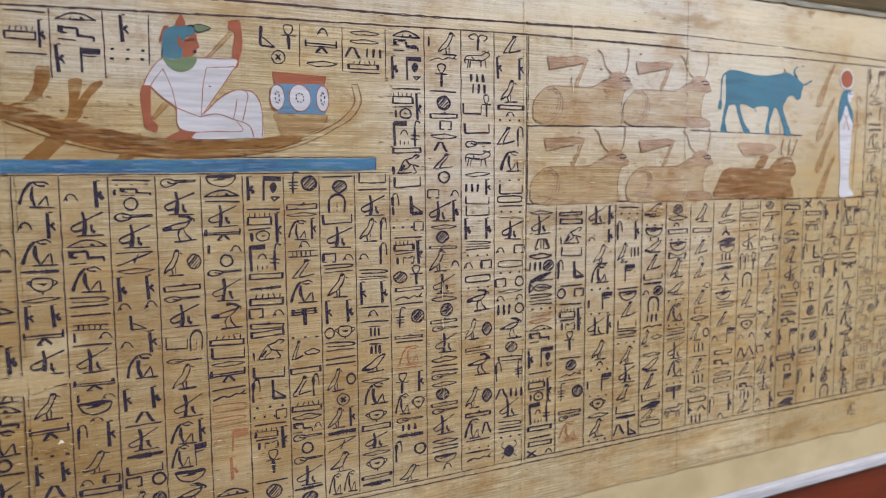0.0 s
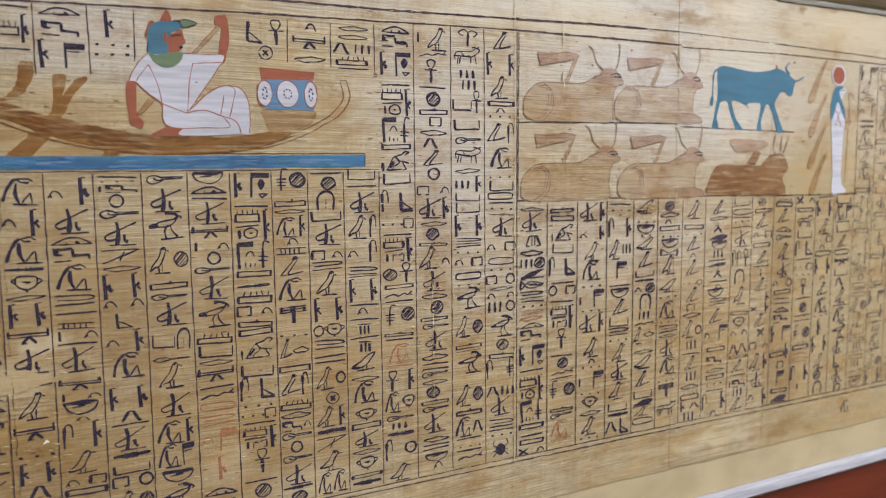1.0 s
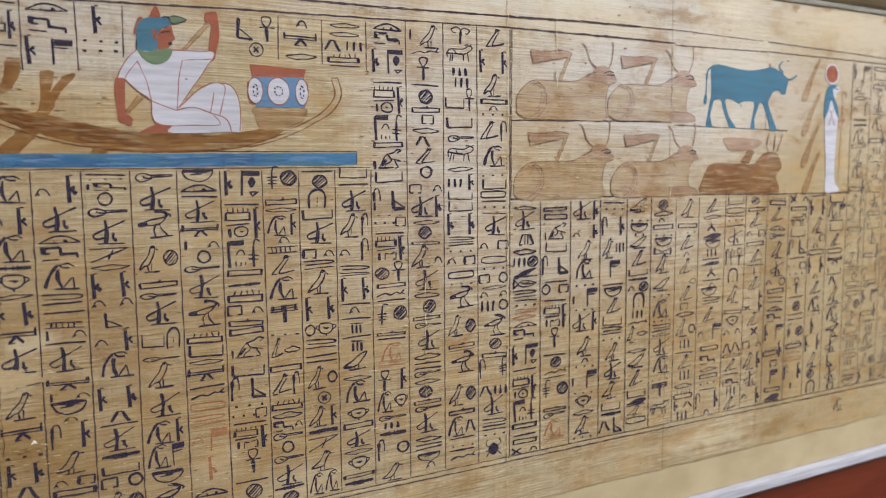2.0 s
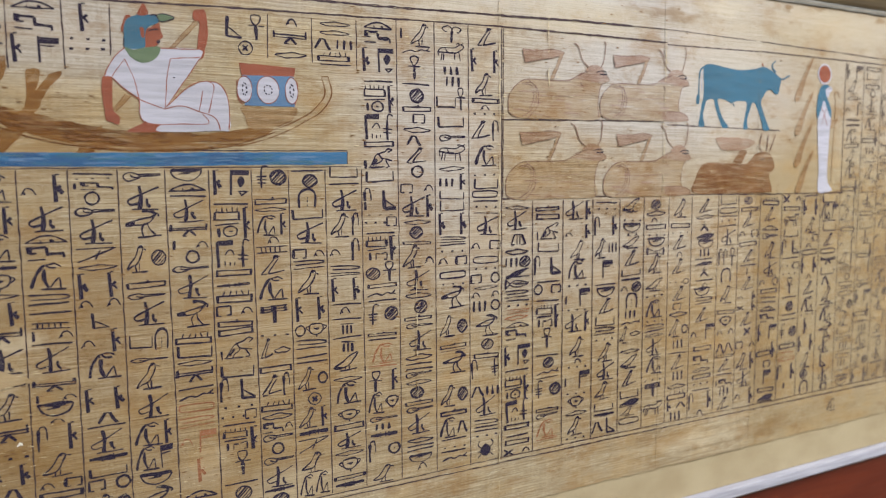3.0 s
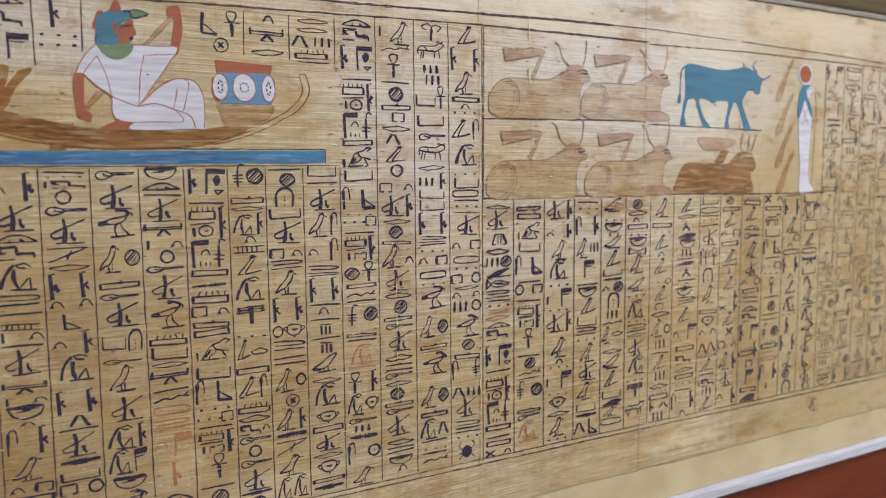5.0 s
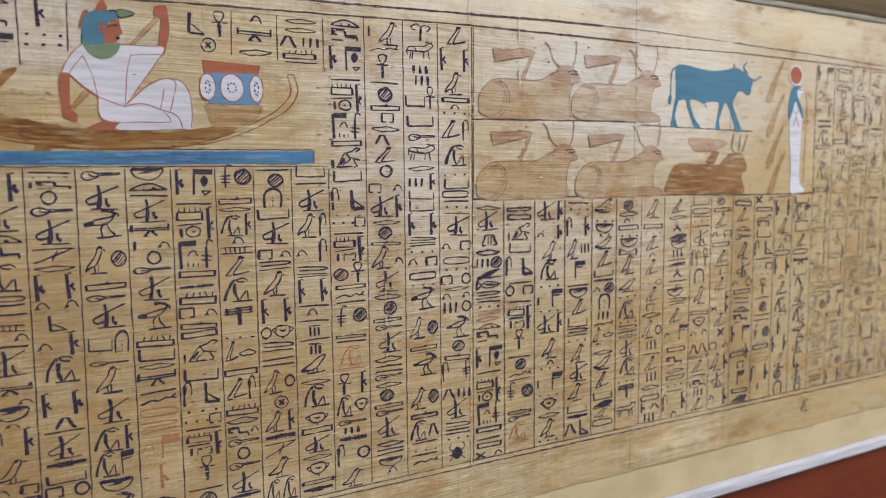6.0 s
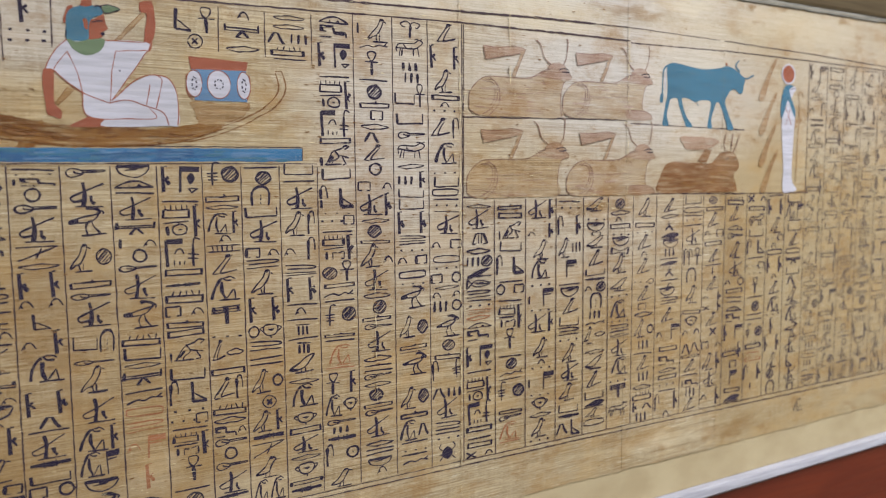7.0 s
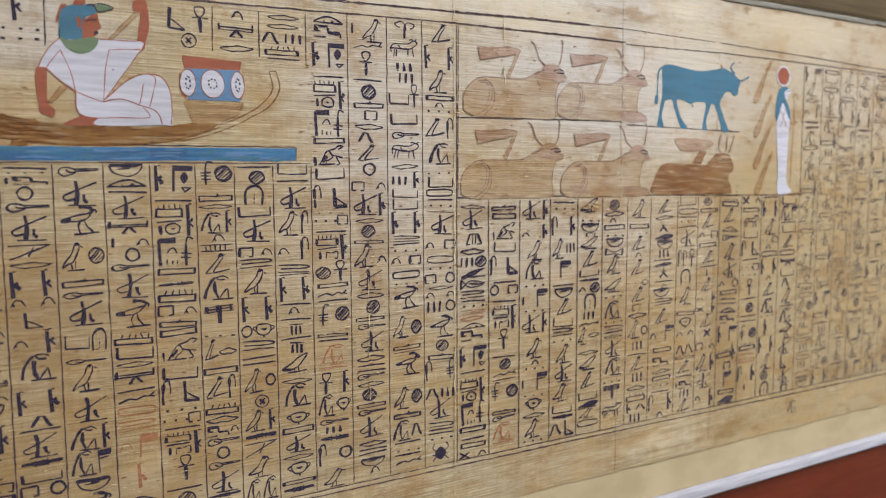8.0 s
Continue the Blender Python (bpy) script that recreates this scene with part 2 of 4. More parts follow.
def box(bm, x0, x1, y0, y1, z0, z1, bevel=0.0):
    made = bmesh.ops.create_cube(bm, size=1, matrix=Matrix.LocRotScale(((x0 + x1) / 2, (y0 + y1) / 2, (z0 + z1) / 2), None, (x1 - x0, y1 - y0, z1 - z0)))
    if bevel:
        edges = list({e for v in made["verts"] for e in v.link_edges})
        bmesh.ops.bevel(bm, geom=edges, offset=bevel, segments=2, affect="EDGES", profile=0.6)
    return bm


def boxed(name, dims, material, bevel=0.0, parent=None, label="", category="", kind=""):
    return tagged(mesh_object(name, box(bmesh.new(), *dims, bevel), material, parent), label, category, "", kind)


MM = 0.001


def curve_through(pts, closed, steps=5):
    """A smooth line through control points."""
    count, made = len(pts), []
    for i in range(count if closed else count - 1):
        p = [pts[(i + k) % count] if closed else pts[min(max(i + k, 0), count - 1)] for k in (-1, 0, 1, 2)]
        for s in range(steps):
            u = s / steps
            made.append(tuple(0.5 * (2 * p[1][a] + (p[2][a] - p[0][a]) * u + (2 * p[0][a] - 5 * p[1][a] + 4 * p[2][a] - p[3][a]) * u * u
                                     + (3 * p[1][a] - p[0][a] - 3 * p[2][a] + p[3][a]) * u ** 3) for a in (0, 1)))
    if not closed:
        made.append(pts[-1])
    return made


def brush(bm, pts, width, closed=False, depth=0.0, slot=0, rng=random, taper=0.25):
    """A brush stroke of uneven width along points (x, z) in mm; depth: mm in front of the sheet."""
    dense = []
    count = len(pts)
    for i in range(count if closed else count - 1):
        a, b = pts[i], pts[(i + 1) % count]
        pieces = max(1, min(90, int(math.dist(a, b) / 1.3)))
        dense += [(a[0] + (b[0] - a[0]) * s / pieces, a[1] + (b[1] - a[1]) * s / pieces) for s in range(pieces)]
    if not closed:
        dense.append(pts[-1])
    total, sides = len(dense), []
    seed = rng.random() * 100
    for i, p in enumerate(dense):
        a = dense[(i - 1) % total] if closed or i else p
        b = dense[(i + 1) % total] if closed or i < total - 1 else p
        d = Vector((b[0] - a[0], b[1] - a[1]))
        d = d.normalized() if d.length > 1e-9 else Vector((1, 0))
        wide = width * 0.5 * (1 + 0.65 * noise.noise((seed, i * 0.24, 0.0)) + 0.3 * noise.noise((seed, i * 0.9, 2.0)))
        if not closed and i in (0, total - 1):
            wide *= 1 - taper
        px, pz = p[0] + 0.3 * noise.noise((seed, 5.0, i * 0.22)), p[1] + 0.3 * noise.noise((seed, 9.0, i * 0.22))
        sides.append([bm.verts.new(((px + s * -d.y * wide) * MM, -depth * MM, (pz + s * d.x * wide) * MM)) for s in (1, -1)])
    for i in range(total if closed else total - 1):
        (a, b), (c, d) = sides[i], sides[(i + 1) % total]
        bm.faces.new((a, b, d, c)).material_index = slot


def flat(bm, pts, depth=0.0, slot=0, smooth=True, rough=0.25):
    """A filled patch of paint inside an outline in mm."""
    line = curve_through(pts, True) if smooth else pts
    fuller = []
    for a, b in zip(line, line[1:] + line[:1]):
        pieces = max(1, min(30, int(math.dist(a, b) / 1.5)))
        fuller += [(a[0] + (b[0] - a[0]) * k / pieces, a[1] + (b[1] - a[1]) * k / pieces) for k in range(pieces)]
    verts = [bm.verts.new(((x + rough * noise.noise((x * 0.6, z * 0.6, 1.0))) * MM, -depth * MM, (z + rough * noise.noise((x * 0.6, z * 0.6, 4.0))) * MM)) for x, z in fuller]
    face = bm.faces.new(verts)
    face.normal_update()
    if face.normal.y > 0:
        face.normal_flip()
    face.material_index = slot
    bmesh.ops.triangulate(bm, faces=[face])


def ring(cx, cz, rx, rz, count=20):
    return [(cx + rx * math.cos(i * math.tau / count), cz + rz * math.sin(i * math.tau / count)) for i in range(count)]


def trace(text):
    """Control points of a drawing, in mm, from "x,z x,z"."""
    return [tuple(float(v) for v in p.split(",")) for p in text.split()]


# ---- the hall that closes the place ----
X0, X1, Y0, Y1, HIGH = ROOM
boxed("floor", (X0, X1, Y0, Y1, -0.1, 0), FLOORING, label="worn grey stone floor of the hall", category="floor", kind="structure")
boxed("wall_south", (X0, X1, Y0 - 0.2, Y0, 0, HIGH), PLASTER, label="plain cream plaster wall of the hall", category="wall", kind="structure")
boxed("wall_west", (X0 - 0.2, X0, Y0 - 0.2, Y1 + 0.2, 0, HIGH), PLASTER, label="plain cream plaster wall of the hall", category="wall", kind="structure")
boxed("wall_east", (X1, X1 + 0.2, Y0 - 0.2, Y1 + 0.2, 0, HIGH), PLASTER, label="plain cream plaster wall of the hall", category="wall", kind="structure")
boxed("wall_north", (X0, X1, Y1, Y1 + 0.2, 0, HIGH), PLASTER, label="plain cream plaster wall behind the display case", category="wall", kind="structure")
bm = bmesh.new()
a0, a1, b0, b1 = ADDED_SKYLIGHT
for dims in ((X0, a0, Y0, Y1), (a1, X1, Y0, Y1), (a0, a1, Y0, b0), (a0, a1, b1, Y1)):
    box(bm, *dims, HIGH, HIGH + 0.15)
tagged(mesh_object("ceiling", bm, PLASTER), "plain plaster ceiling with an added, unseen skylight opening", "ceiling", "", "structure")

# ---- the display case ----
case = tagged(new("display_case"), "wall display case of red-brown wood with dark top rail", "display case")
part("base_panel", box(bmesh.new(), -1.6, 1.9, -0.003, 0.098, 0.0, BASE - 0.0745, 0.0012), WOOD, case, "polished red-brown wood below the glass")
part("top_rail", box(bmesh.new(), -1.6, 1.9, -0.001, 0.098, BASE + 0.3365, BASE + 0.52, 0.003), RAIL, case, "dark shaded wooden rail")
part("back_panel", box(bmesh.new(), -1.6, 1.9, 0.012, 0.098, BASE - 0.0742, BASE + 0.3363), RAIL, case, "dark wooden back")
tagged(mesh_object("mount_board", box(bmesh.new(), -1.55, 1.85, 0.0006, 0.0115, BASE - 0.0655, BASE + 0.3335, 0.0004), BOARD),
       "cream cardboard mount behind the papyrus", "mount board")
pane = tagged(mesh_object("glass_pane", box(bmesh.new(), -1.55, 1.85, -0.0085, -0.0045, BASE - 0.0655, BASE + 0.3322), GLASS),
              "clear glass pane over the papyrus with pale edges", "glass pane")
pane.visible_shadow = False


def edge_strip(z0, z1, seed, deep=1.0):
    """A ground glass edge with small chips, along the pane."""
    bm = bmesh.new()
    rng = random.Random(seed)
    rows = []
    count = 420
    for i in range(count + 1):
        x = -1.55 + 3.4 * i / count
        chip = max(0.0, rng.gauss(0, 0.00035)) + (0.0012 if rng.random() < 0.02 else 0)
        wave = 0.0005 * noise.noise((x * 9, seed, 0))
        rows.append([bm.verts.new(p) for p in ((x, 0.0005, z1), (x, -0.0060 * deep, z1), (x, -0.0066 * deep, z1 - 0.0012), (x, -0.0074 * deep, z0 + 0.0030 + wave), (x, -0.0045 * deep, z0 + wave + chip), (x, 0.0005, z0 + wave + chip))])
    for a, b in zip(rows, rows[1:]):
        for k in range(5):
            bm.faces.new((a[k], b[k], b[k + 1], a[k + 1]))
    bmesh.ops.recalc_face_normals(bm, faces=bm.faces)
    return bm


part("lower_edge", edge_strip(BASE - 0.0755, BASE - 0.0655, 3), BEVEL, pane, "bluish white ground glass edge")
part("upper_edge", edge_strip(BASE + 0.3322, BASE + 0.3362, 5, 0.2), SHADED_EDGE, pane, "ground glass edge, coloured grey as in shade")

# ---- the papyrus ----
scroll = tagged(new("papyrus_scroll"), "ancient tan papyrus scroll with columns of ink signs and painted scenes", "papyrus")
scroll.location = (0, 0, BASE)


def sheet(x0, x1, front, seed):
    """One pasted sheet with torn upper and lower edges; x in mm, front: mm before the scroll's plane."""
    bm = bmesh.new()
    count = int((x1 - x0) / 1.5)
    low, high = [], []
    for i in range(count + 1):
        x = x0 + (x1 - x0) * i / count
        fray = 1.6 * noise.noise((x * 0.03, seed, 0)) + 0.8 * noise.noise((x * 0.16, seed, 3)) + 0.35 * noise.noise((x * 0.7, seed, 5))
        fray2 = 1.0 * noise.noise((x * 0.03, seed, 11)) + 0.5 * noise.noise((x * 0.16, seed, 13)) + 0.3 * noise.noise((x * 0.7, seed, 15))
        low.append((x, -35.5 + 0.9 * fray))
        high.append((x, 331.5 + 0.8 * fray2))
    near = [[bm.verts.new((x * MM, -front * MM, z * MM)) for x, z in line] for line in (low, high)]
    far = [[bm.verts.new((x * MM, 0.00055, z * MM)) for x, z in line] for line in (low, high)]
    for i in range(count):
        bm.faces.new((near[0][i], near[0][i + 1], near[1][i + 1], near[1][i]))
        bm.faces.new((far[0][i + 1], far[0][i], near[0][i], near[0][i + 1])[::-1])
        bm.faces.new((near[1][i], near[1][i + 1], far[1][i + 1], far[1][i]))
    for i in (0, count):
        bm.faces.new((near[0][i], near[1][i], far[1][i], far[0][i]))
    bmesh.ops.recalc_face_normals(bm, faces=bm.faces)
    return part("sheet", bm, PAPYRUS if x0 < 200 else SMOOTH, scroll)


for k, (x0, x1, front) in enumerate(((-900, -296, 0.0), (-300, -0.5, 0.24), (-4, 143, 0.0), (140, 242.5, 0.24), (238, 560, 0.0), (556, 900, 0.24))):
    sheet(x0, x1, front, 2.3 * k + 1)

LAY = 0.34  # mm by which the paint lies before the scroll's plane

# signs on a grid of 21 by 21: "-" line, "+" thick line, "~" bent line, "*" thick bent line, "o" bent outline, "p" outline, "#" and "@" filled
GRID = "0123456789abcdefghijk"
SIGNS = {
    "w": (17, 1.5, "-0a7beakb"),
    "b": (17, 4.0, "p03k3kg0g +010i +k1ki"),
    "W": (17, 4.4, "p02k2kc0c +010d +k1kd -8cdc +bcbi"),
    "B": (17, 6.0, "p00k0ka0a -3a4i -7a8j -babi -faej -iaij +000b +k0kb"),
    "a": (17, 15, "p0ceceh0h -1h1k -4h4k -7h7k -ahak -dhdk +0c0h +eceh -09ea +2127 o9162546798c7d4c2 #84a4a585 #h0j0ikgk -ikkk *i8kb -i8k5"),
    "c": (17, 15, "p0ceceh0h -1h1k -4h4k -7h7k -ahak -dhdk +0c0h +eceh -09ea +2127 -6166 -6696 -a6e7 -e1e7 -c1e1 #h0j0ikgk -ikkk *i8kb -i8k5"),
    "h": (17, 14, "+101j #1kakag1g -1jak ~597c9cb9 -5154 -8184 -b1b4 +g0gg ~gghkkj -d9j8 -d6j5"),
    "r": (17, 4.2, "o096ebhfekaf5a463"),
    "s": (17, 3.6, "+0aka -717i -b2bj -d2dj"),
    "k": (15, 5.5, "~0j36a0h6kj +0jkj -5cde -8fgg"),
    "q": (17, 4.8, "~9d6i2h0b23769b -8bkd -7fkg ~8a5b4d"),
    "e": (17, 4.2, "o0a2iiikai222"),
    "E": (17, 4.8, "~0ifikega1a -01k2"),
    "x": (15, 11, "*809b8k ~kjce5a173485 *d9d5f2 -40k0"),
    "o": (14, 12, "odkbj9d47125496ddei #bidiekbk -fihh -8590 -b7b0 -50i0"),
    "z": (15, 11, "ockaj7c37045496bbdgei #aicidkbk -eihh -7571 -a6a1 -51h1"),
    "=": (17, 7, "o4a8gegkae584 -4a0k -4a00 +0k00 -kake -8aja -6cec"),
    "%": (11, 6, "-5kfk +5k00 +fkk0 -0060 -e0k0 -8k80 -ckc0"),
    "&": (17, 5, "@006bdhkjfba3 +0040 -00k0"),
    "<": (15, 5.5, "~0ka9kk ~00a4k0 +0k00 +kkk0"),
    ">": (9, 7, "-akab *ab21 *abj1 -5dfd"),
    "R": (13, 11, "@bhckfkfh -ch12 ~fga973a3k5 -1262 -fihj -di35"),
    "m": (15, 11, "*113a6h8j ~8jbkekhi *8g88a1 -b1g9 -g9h1 -60k0 ~9kbhfh"),
    "Z": (16, 12, "o0a6dcfgfba +0a5b *ffhhgjdkak ~gjjhif ~bb96a1 ~ccd6g1 -60k1"),
    "i": (5, 12, "#20907k1k -7kdk *8afc *8ah6"),
    "F": (9, 11, "#10303k1k #3kkkkf3f -3dgd"),
    "J": (9, 10, "+404k +40k0 -4aj1"),
    "I": (5, 11, "+202i ~2i6kdkgg -ggg9"),
    "p": (7, 5, "-0jkj +0j01 -0161 -kjk1 -k1e1"),
    "t": (6, 3.4, "~006hehk0 +3467"),
    "A": (9, 7, "+007j -7jbj *bjf8j0 -j0k0"),
    "D": (8, 7, "o0a3hakhhkah3a033 -27dj -44gh -72ie -1b9k -b1ka -36ej"),
    "j": (7, 6.5, "o0a3hakhhkah3a033 +66ee +6ee6"),
    "O": (6, 5.6, "o0a3hakhhkah3a033"),
    "S": (7, 6, "o0a3hakhhkah3a033 #99b9bb9b"),
    ".": (15, 2.4, "#05242e0d #95b5be9d #i5k4keie"),
    "|": (11, 6, "+303k +a0ak +h0hk"),
    "L": (8, 5.5, "+404h +a0ah +g0gh -0kkj"),
    "l": (3, 5, "+909k"),
    "f": (10, 12, "#10303k1k #3kkkkg3g @cf8bc6gb p93j3d0"),
    "Y": (9, 12, "oac6f5jakfjef -1bjb +a0ab"),
    "U": (16, 6, "+0k01 -01k1 -k1ki"),
    "T": (17, 8, "+0a0j -0bkb -0eke +kakj +ab63 +abe3 -6393"),
    "u": (17, 4, "~036ba7edhbkj -hbk9"),
    "K": (17, 5, "@045ccjkgk8f283 -00k0"),
    "y": (17, 4.2, "-02k2 ~025cagfck2 @72777982 @c2c8d8e2"),
    "M": (16, 6.2, "#0a0k3k3a +1iai +aia8 +a8j8 +j8j1 #3g3j8j8g -1a5a -0191"),
    "N": (11, 10, "*202d6jejidi0 -a2a4 -a6a8 -aaac"),
    "G": (17, 9, "~0a3fdfhjkghbc93a0a -3a20 -5940 -d9d0 -gbh0 ~hjgkej ~ijjkkk -0a15 ~6e8aca"),
    "C": (11, 11, "@a2464caggcg6 ~4c0g3k ~gckghk -4808 -g8k8 -4501 -g5k1"),
    "P": (7, 11, "-a0ah ~ahckkj -2bib -38i8 -45h5"),
    "V": (12, 12, "+a0af ~afcjgkkhhdfe ~af8j4k0h3d5e"),
    "X": (7, 5, "+00kk +0kk0"),
    "g": (16, 10, "+0009 ~316a9ffi ~fihkkjhg ~9gc985 -8571 ~bbfak8 -f9i2 -f1i2 *538a -21e1"),
    "H": (13, 8, "o5h3b65a3e5hbfh +a3a0 ~3f0d38 ~hfkdh8 @9a7cdcb9"),
    "n": (17, 7, "-0jkj -kj00 -ch93"),
    "d": (16, 5, "-0gkg -03k3 -3g33 -6g63 -9g93 -cgc3 -fgf3"),
    "v": (16, 9, "o057bchikeca654 -8581 -b7b1 -41h1 +0564"),
    "Q": (15, 9, "-0dkd -0gkg -0jkj +2j2d +ijid #8k8dcdck #9d90c0cd"),
}
sign_meshes = {}


def sign_mesh(code, version, red, colour, weight):
    """The mesh of a sign in one of four versions, its lower left corner at the origin."""
    key = (code, version, red, colour.name, weight)
    if key not in sign_meshes:
        wide, high, drawing = SIGNS[code]
        rng = random.Random(ord(code) * 7 + version)
        bm = bmesh.new()
        for k, stroke in enumerate(drawing.split()):
            kind, body = stroke[0], stroke[1:]
            pts = [((GRID.index(body[i]) + rng.uniform(-0.35, 0.35)) / 20 * wide, (GRID.index(body[i + 1]) + rng.uniform(-0.35, 0.35)) / 20 * high) for i in range(0, len(body), 2)]
            thick = rng.uniform(0.8, 1.2) * (0.8 if red else 1) * weight
            if kind in "#@":
                flat(bm, pts, 0.005 * k, 0, kind == "@", 0.15)
            else:
                if kind in "~*o":
                    pts = curve_through(pts, kind == "o", 4)
                brush(bm, pts, thick * (1.42 if kind in "+*" else 0.95 if kind == "o" and code in "OSD" else 0.68), kind in "op", 0.005 * k, 0, rng)
        data = bpy.data.meshes.new("glyph")
        bm.to_mesh(data)
        bm.free()
        data.materials.append(RED if red else colour)
        sign_meshes[key] = data
    return sign_meshes[key]


COMMON = "x x o z m ii tt w w r b q e E s D U T . B oD zI tI pt | O Bi k u iF xi".split()


def text_column(x0, x1, z0, z1, rows, colour=INK, weight=1.0):
    """A column of signs between x0 and x1 mm, from z1 down to z0, with the ruled line at its end."""
    rng = random.Random(int(x0 * 13 + z1 * 7))
    bm = bmesh.new()
    lean = rng.uniform(-0.8, 0.8)
    brush(bm, [(x1, z1), (x1 + lean * 0.5, (z0 + z1) / 2), (x1 + lean, z0)], 0.64, False, LAY - 0.03, 0, rng)
    column = part("text_column", bm, RULE if x1 < 230 else PALE, scroll)
    rows = rows.split() if isinstance(rows, str) else rows
    inner = (x1 - x0) - 3.4
    codes = [r.rstrip("0123456789").lstrip("!") for r in rows]
    highs = [max(SIGNS[c][1] for c in r) for r in codes]
    if rows[0][-1].isdigit():
        tops = [float(r.lstrip("!" + "".join(SIGNS))) for r in rows] + [z0 - 0.6]
        fits = [min(1.15, (a - b - 1.0) / h) for a, b, h in zip(tops, tops[1:], highs)]
    else:
        room = (z1 - z0) - 2.4
        fit = min(1.12, (room - 1.35 * (len(rows) - 1)) / sum(highs))
        gap = min(2.6, (room - fit * sum(highs)) / max(1, len(rows) - 1))
        fits, tops = [fit] * len(rows), [z1 - 1.4]
        for h in highs:
            tops.append(tops[-1] - h * fit - gap)
    for text, row, high, fit, top in zip(rows, codes, highs, fits, tops):
        fit = max(fit, 0.45)
        wide = sum(SIGNS[c][0] for c in row)
        squeeze = min(1.08, (inner - 0.8 * (len(row) - 1)) / wide)
        free = inner - wide * squeeze
        x = x0 + 1.7 + (free * rng.uniform(0.35, 0.65) if len(row) == 1 else 0)
        for c in row:
            w, h, _ = SIGNS[c]
            ob = new("glyph", sign_mesh(c, rng.randrange(4), text[0] == "!", colour, weight))
            ob.parent = column
            low = top - high * fit + (high - h) * fit * rng.uniform(0.2, 0.6)
            ob.matrix_basis = Matrix.LocRotScale((x * MM, -LAY * MM, low * MM), Euler((0, radians(rng.uniform(-2.5, 2.5)), 0)), (squeeze, 1, fit))
            x += w * squeeze + (free / (len(row) - 1) if len(row) > 1 else 0)
    return column


def some_rows(seed, high):
    """Signs too worn or far off to be told apart, drawn from the common ones."""
    rng = random.Random(seed)
    made, total = [], 0
    while total < high - 6:
        made.append(rng.choice(COMMON))
        total += max(SIGNS[c][1] for c in made[-1]) + 1.6
    return made


# columns under the boat
LEFT = [
    "o175 pt163 w152 z148 y134 w126 J121 ti113 m97 y84 M77 m70 O55 w48 x43 o30 w15",
    "m196 ti180 m166 s152 H148 r137 ii133 T120 x110 .96 q92 o87 T70 .55 ii50 A38 b30 o24 w9",
    "ti196 x180 y166 M160 m151 E136 w127 d122 lt117 w111 x108 T92 lt84 k79 t71 Ii68 z52 tp39 b33 x25 w10 o7",
    "w197 .194 lM192 O187 q179 x173 n158 r150 ii145 tt131 J124 ti115 m102 ii84 A71 w64 x61 s48 U41 pO35 zD26 W14 ii8",
    "q197 x190 Z176 oD158 W140 q133 x128 UN113 q98 o94 x77 mi62 mF48 k33 Z25 r8 x3",
    "k198 y191 w185 x182 T169 lt160 O154 q146 x141 Z126 B109 U102 r94 T89 w78 u75 !e69 !E61 !tF53 !i37 y19 ii11",
    "if198 w180 a177 h159 b143 s135 B131 pt122 W115 b109 g103 U88 IJ80 .65 .p61 w54 c51 Y37 w19 D16 W6",
    "PD200 W183 r177 mi173 t160 d155 R149 m136 Q120 .104 Rr101 b85 RI79 B64 r57 Mt51 q44 O38 q30 x24 s11 D7",
    "w198 D195 N187 U175 x168 pt152 E145 o139 ii123 OH108 E98 w88 w85 oO81 j65 oi56 s43 n37 z28 mm15",
    "U200 w190 x186 oI172 tI156 E141 w135 ii133 w118 t115 w109 L105 w97 L94 v86 r73 m68 H52 b43 x37 r26 H21 b10 s6",
]
LINES = [-321.5, -299, -278, -255.5, -232.5, -209.5, -187, -164, -143, -121, -98.5]
for x0, x1, rows in zip(LINES, LINES[1:], LEFT):
    text_column(x0, x1, 0.5, 198, rows, weight=1.08)
for k in range(1, 3):
    text_column(-299 - 22.5 * (k + 1), -299 - 22.5 * k, 0.5, 198, some_rows(40 + k, 196))

# the short columns over the boat
HEADS = [(-299, -278, 247, 281, "w Bi w"), (-278, -254, 248, 282, "y M iF"), (-254, -232, 256, 282, "i . ."), (-178, -152, 260, 284, "JY j"),
         (-152, -127, 259, 284, "t T r"), (-127, -100, 257, 285, "r r A| B w")]
for x0, x1, z0, z1, rows in HEADS:
    text_column(x0, x1, z0, z1, rows)

# the four columns of full height
MIDDLE = [
    "y286 M280 if270 w251 a248 h231 b215 g210 U197 IJ186 .171 .p169 w160 c157 DY141 b128 u124 w118 PD115 W98 w94 !m90 !w77 Yi73 mH59 q44 |39 s34 IS28 z12",
    "lo287 u272 Y267 w251 D247 W238 p232 r225 A219 R212 S200 pt189 xi182 r167 D162 W154 ot150 x135 r121 D115 W106 q101 x96 r81 w75 w72 q69 r64 D59 W51 q46 x41 r26 w21 w18 k14 t8",
    "V287 G276 |262 |256 UY249 U231 q220 G214 r200 |i195 U184 U178 ii170 E155 w150 .147 tp142 e132 .125 Z122 oD103 W85 w80 Z79 oD57 W41 mA35 w21 .16 s13 u10",
    "R288 ii274 o259 b244 t239 .235 RI229 m213 .195 U192 e184 w178 .175 w170 x168 tp151 e141 .134 pO129 r121 tt117 |O111 Z101 D85 W77 IP71 A|53 x45 E30 w23 .20 C15",
]
for x0, x1, rows in zip((-98.5, -74.5, -49, -25), (-74.5, -49, -25, 0), MIDDLE):
    text_column(x0, x1, 0.5, 289, rows, weight=1.15)

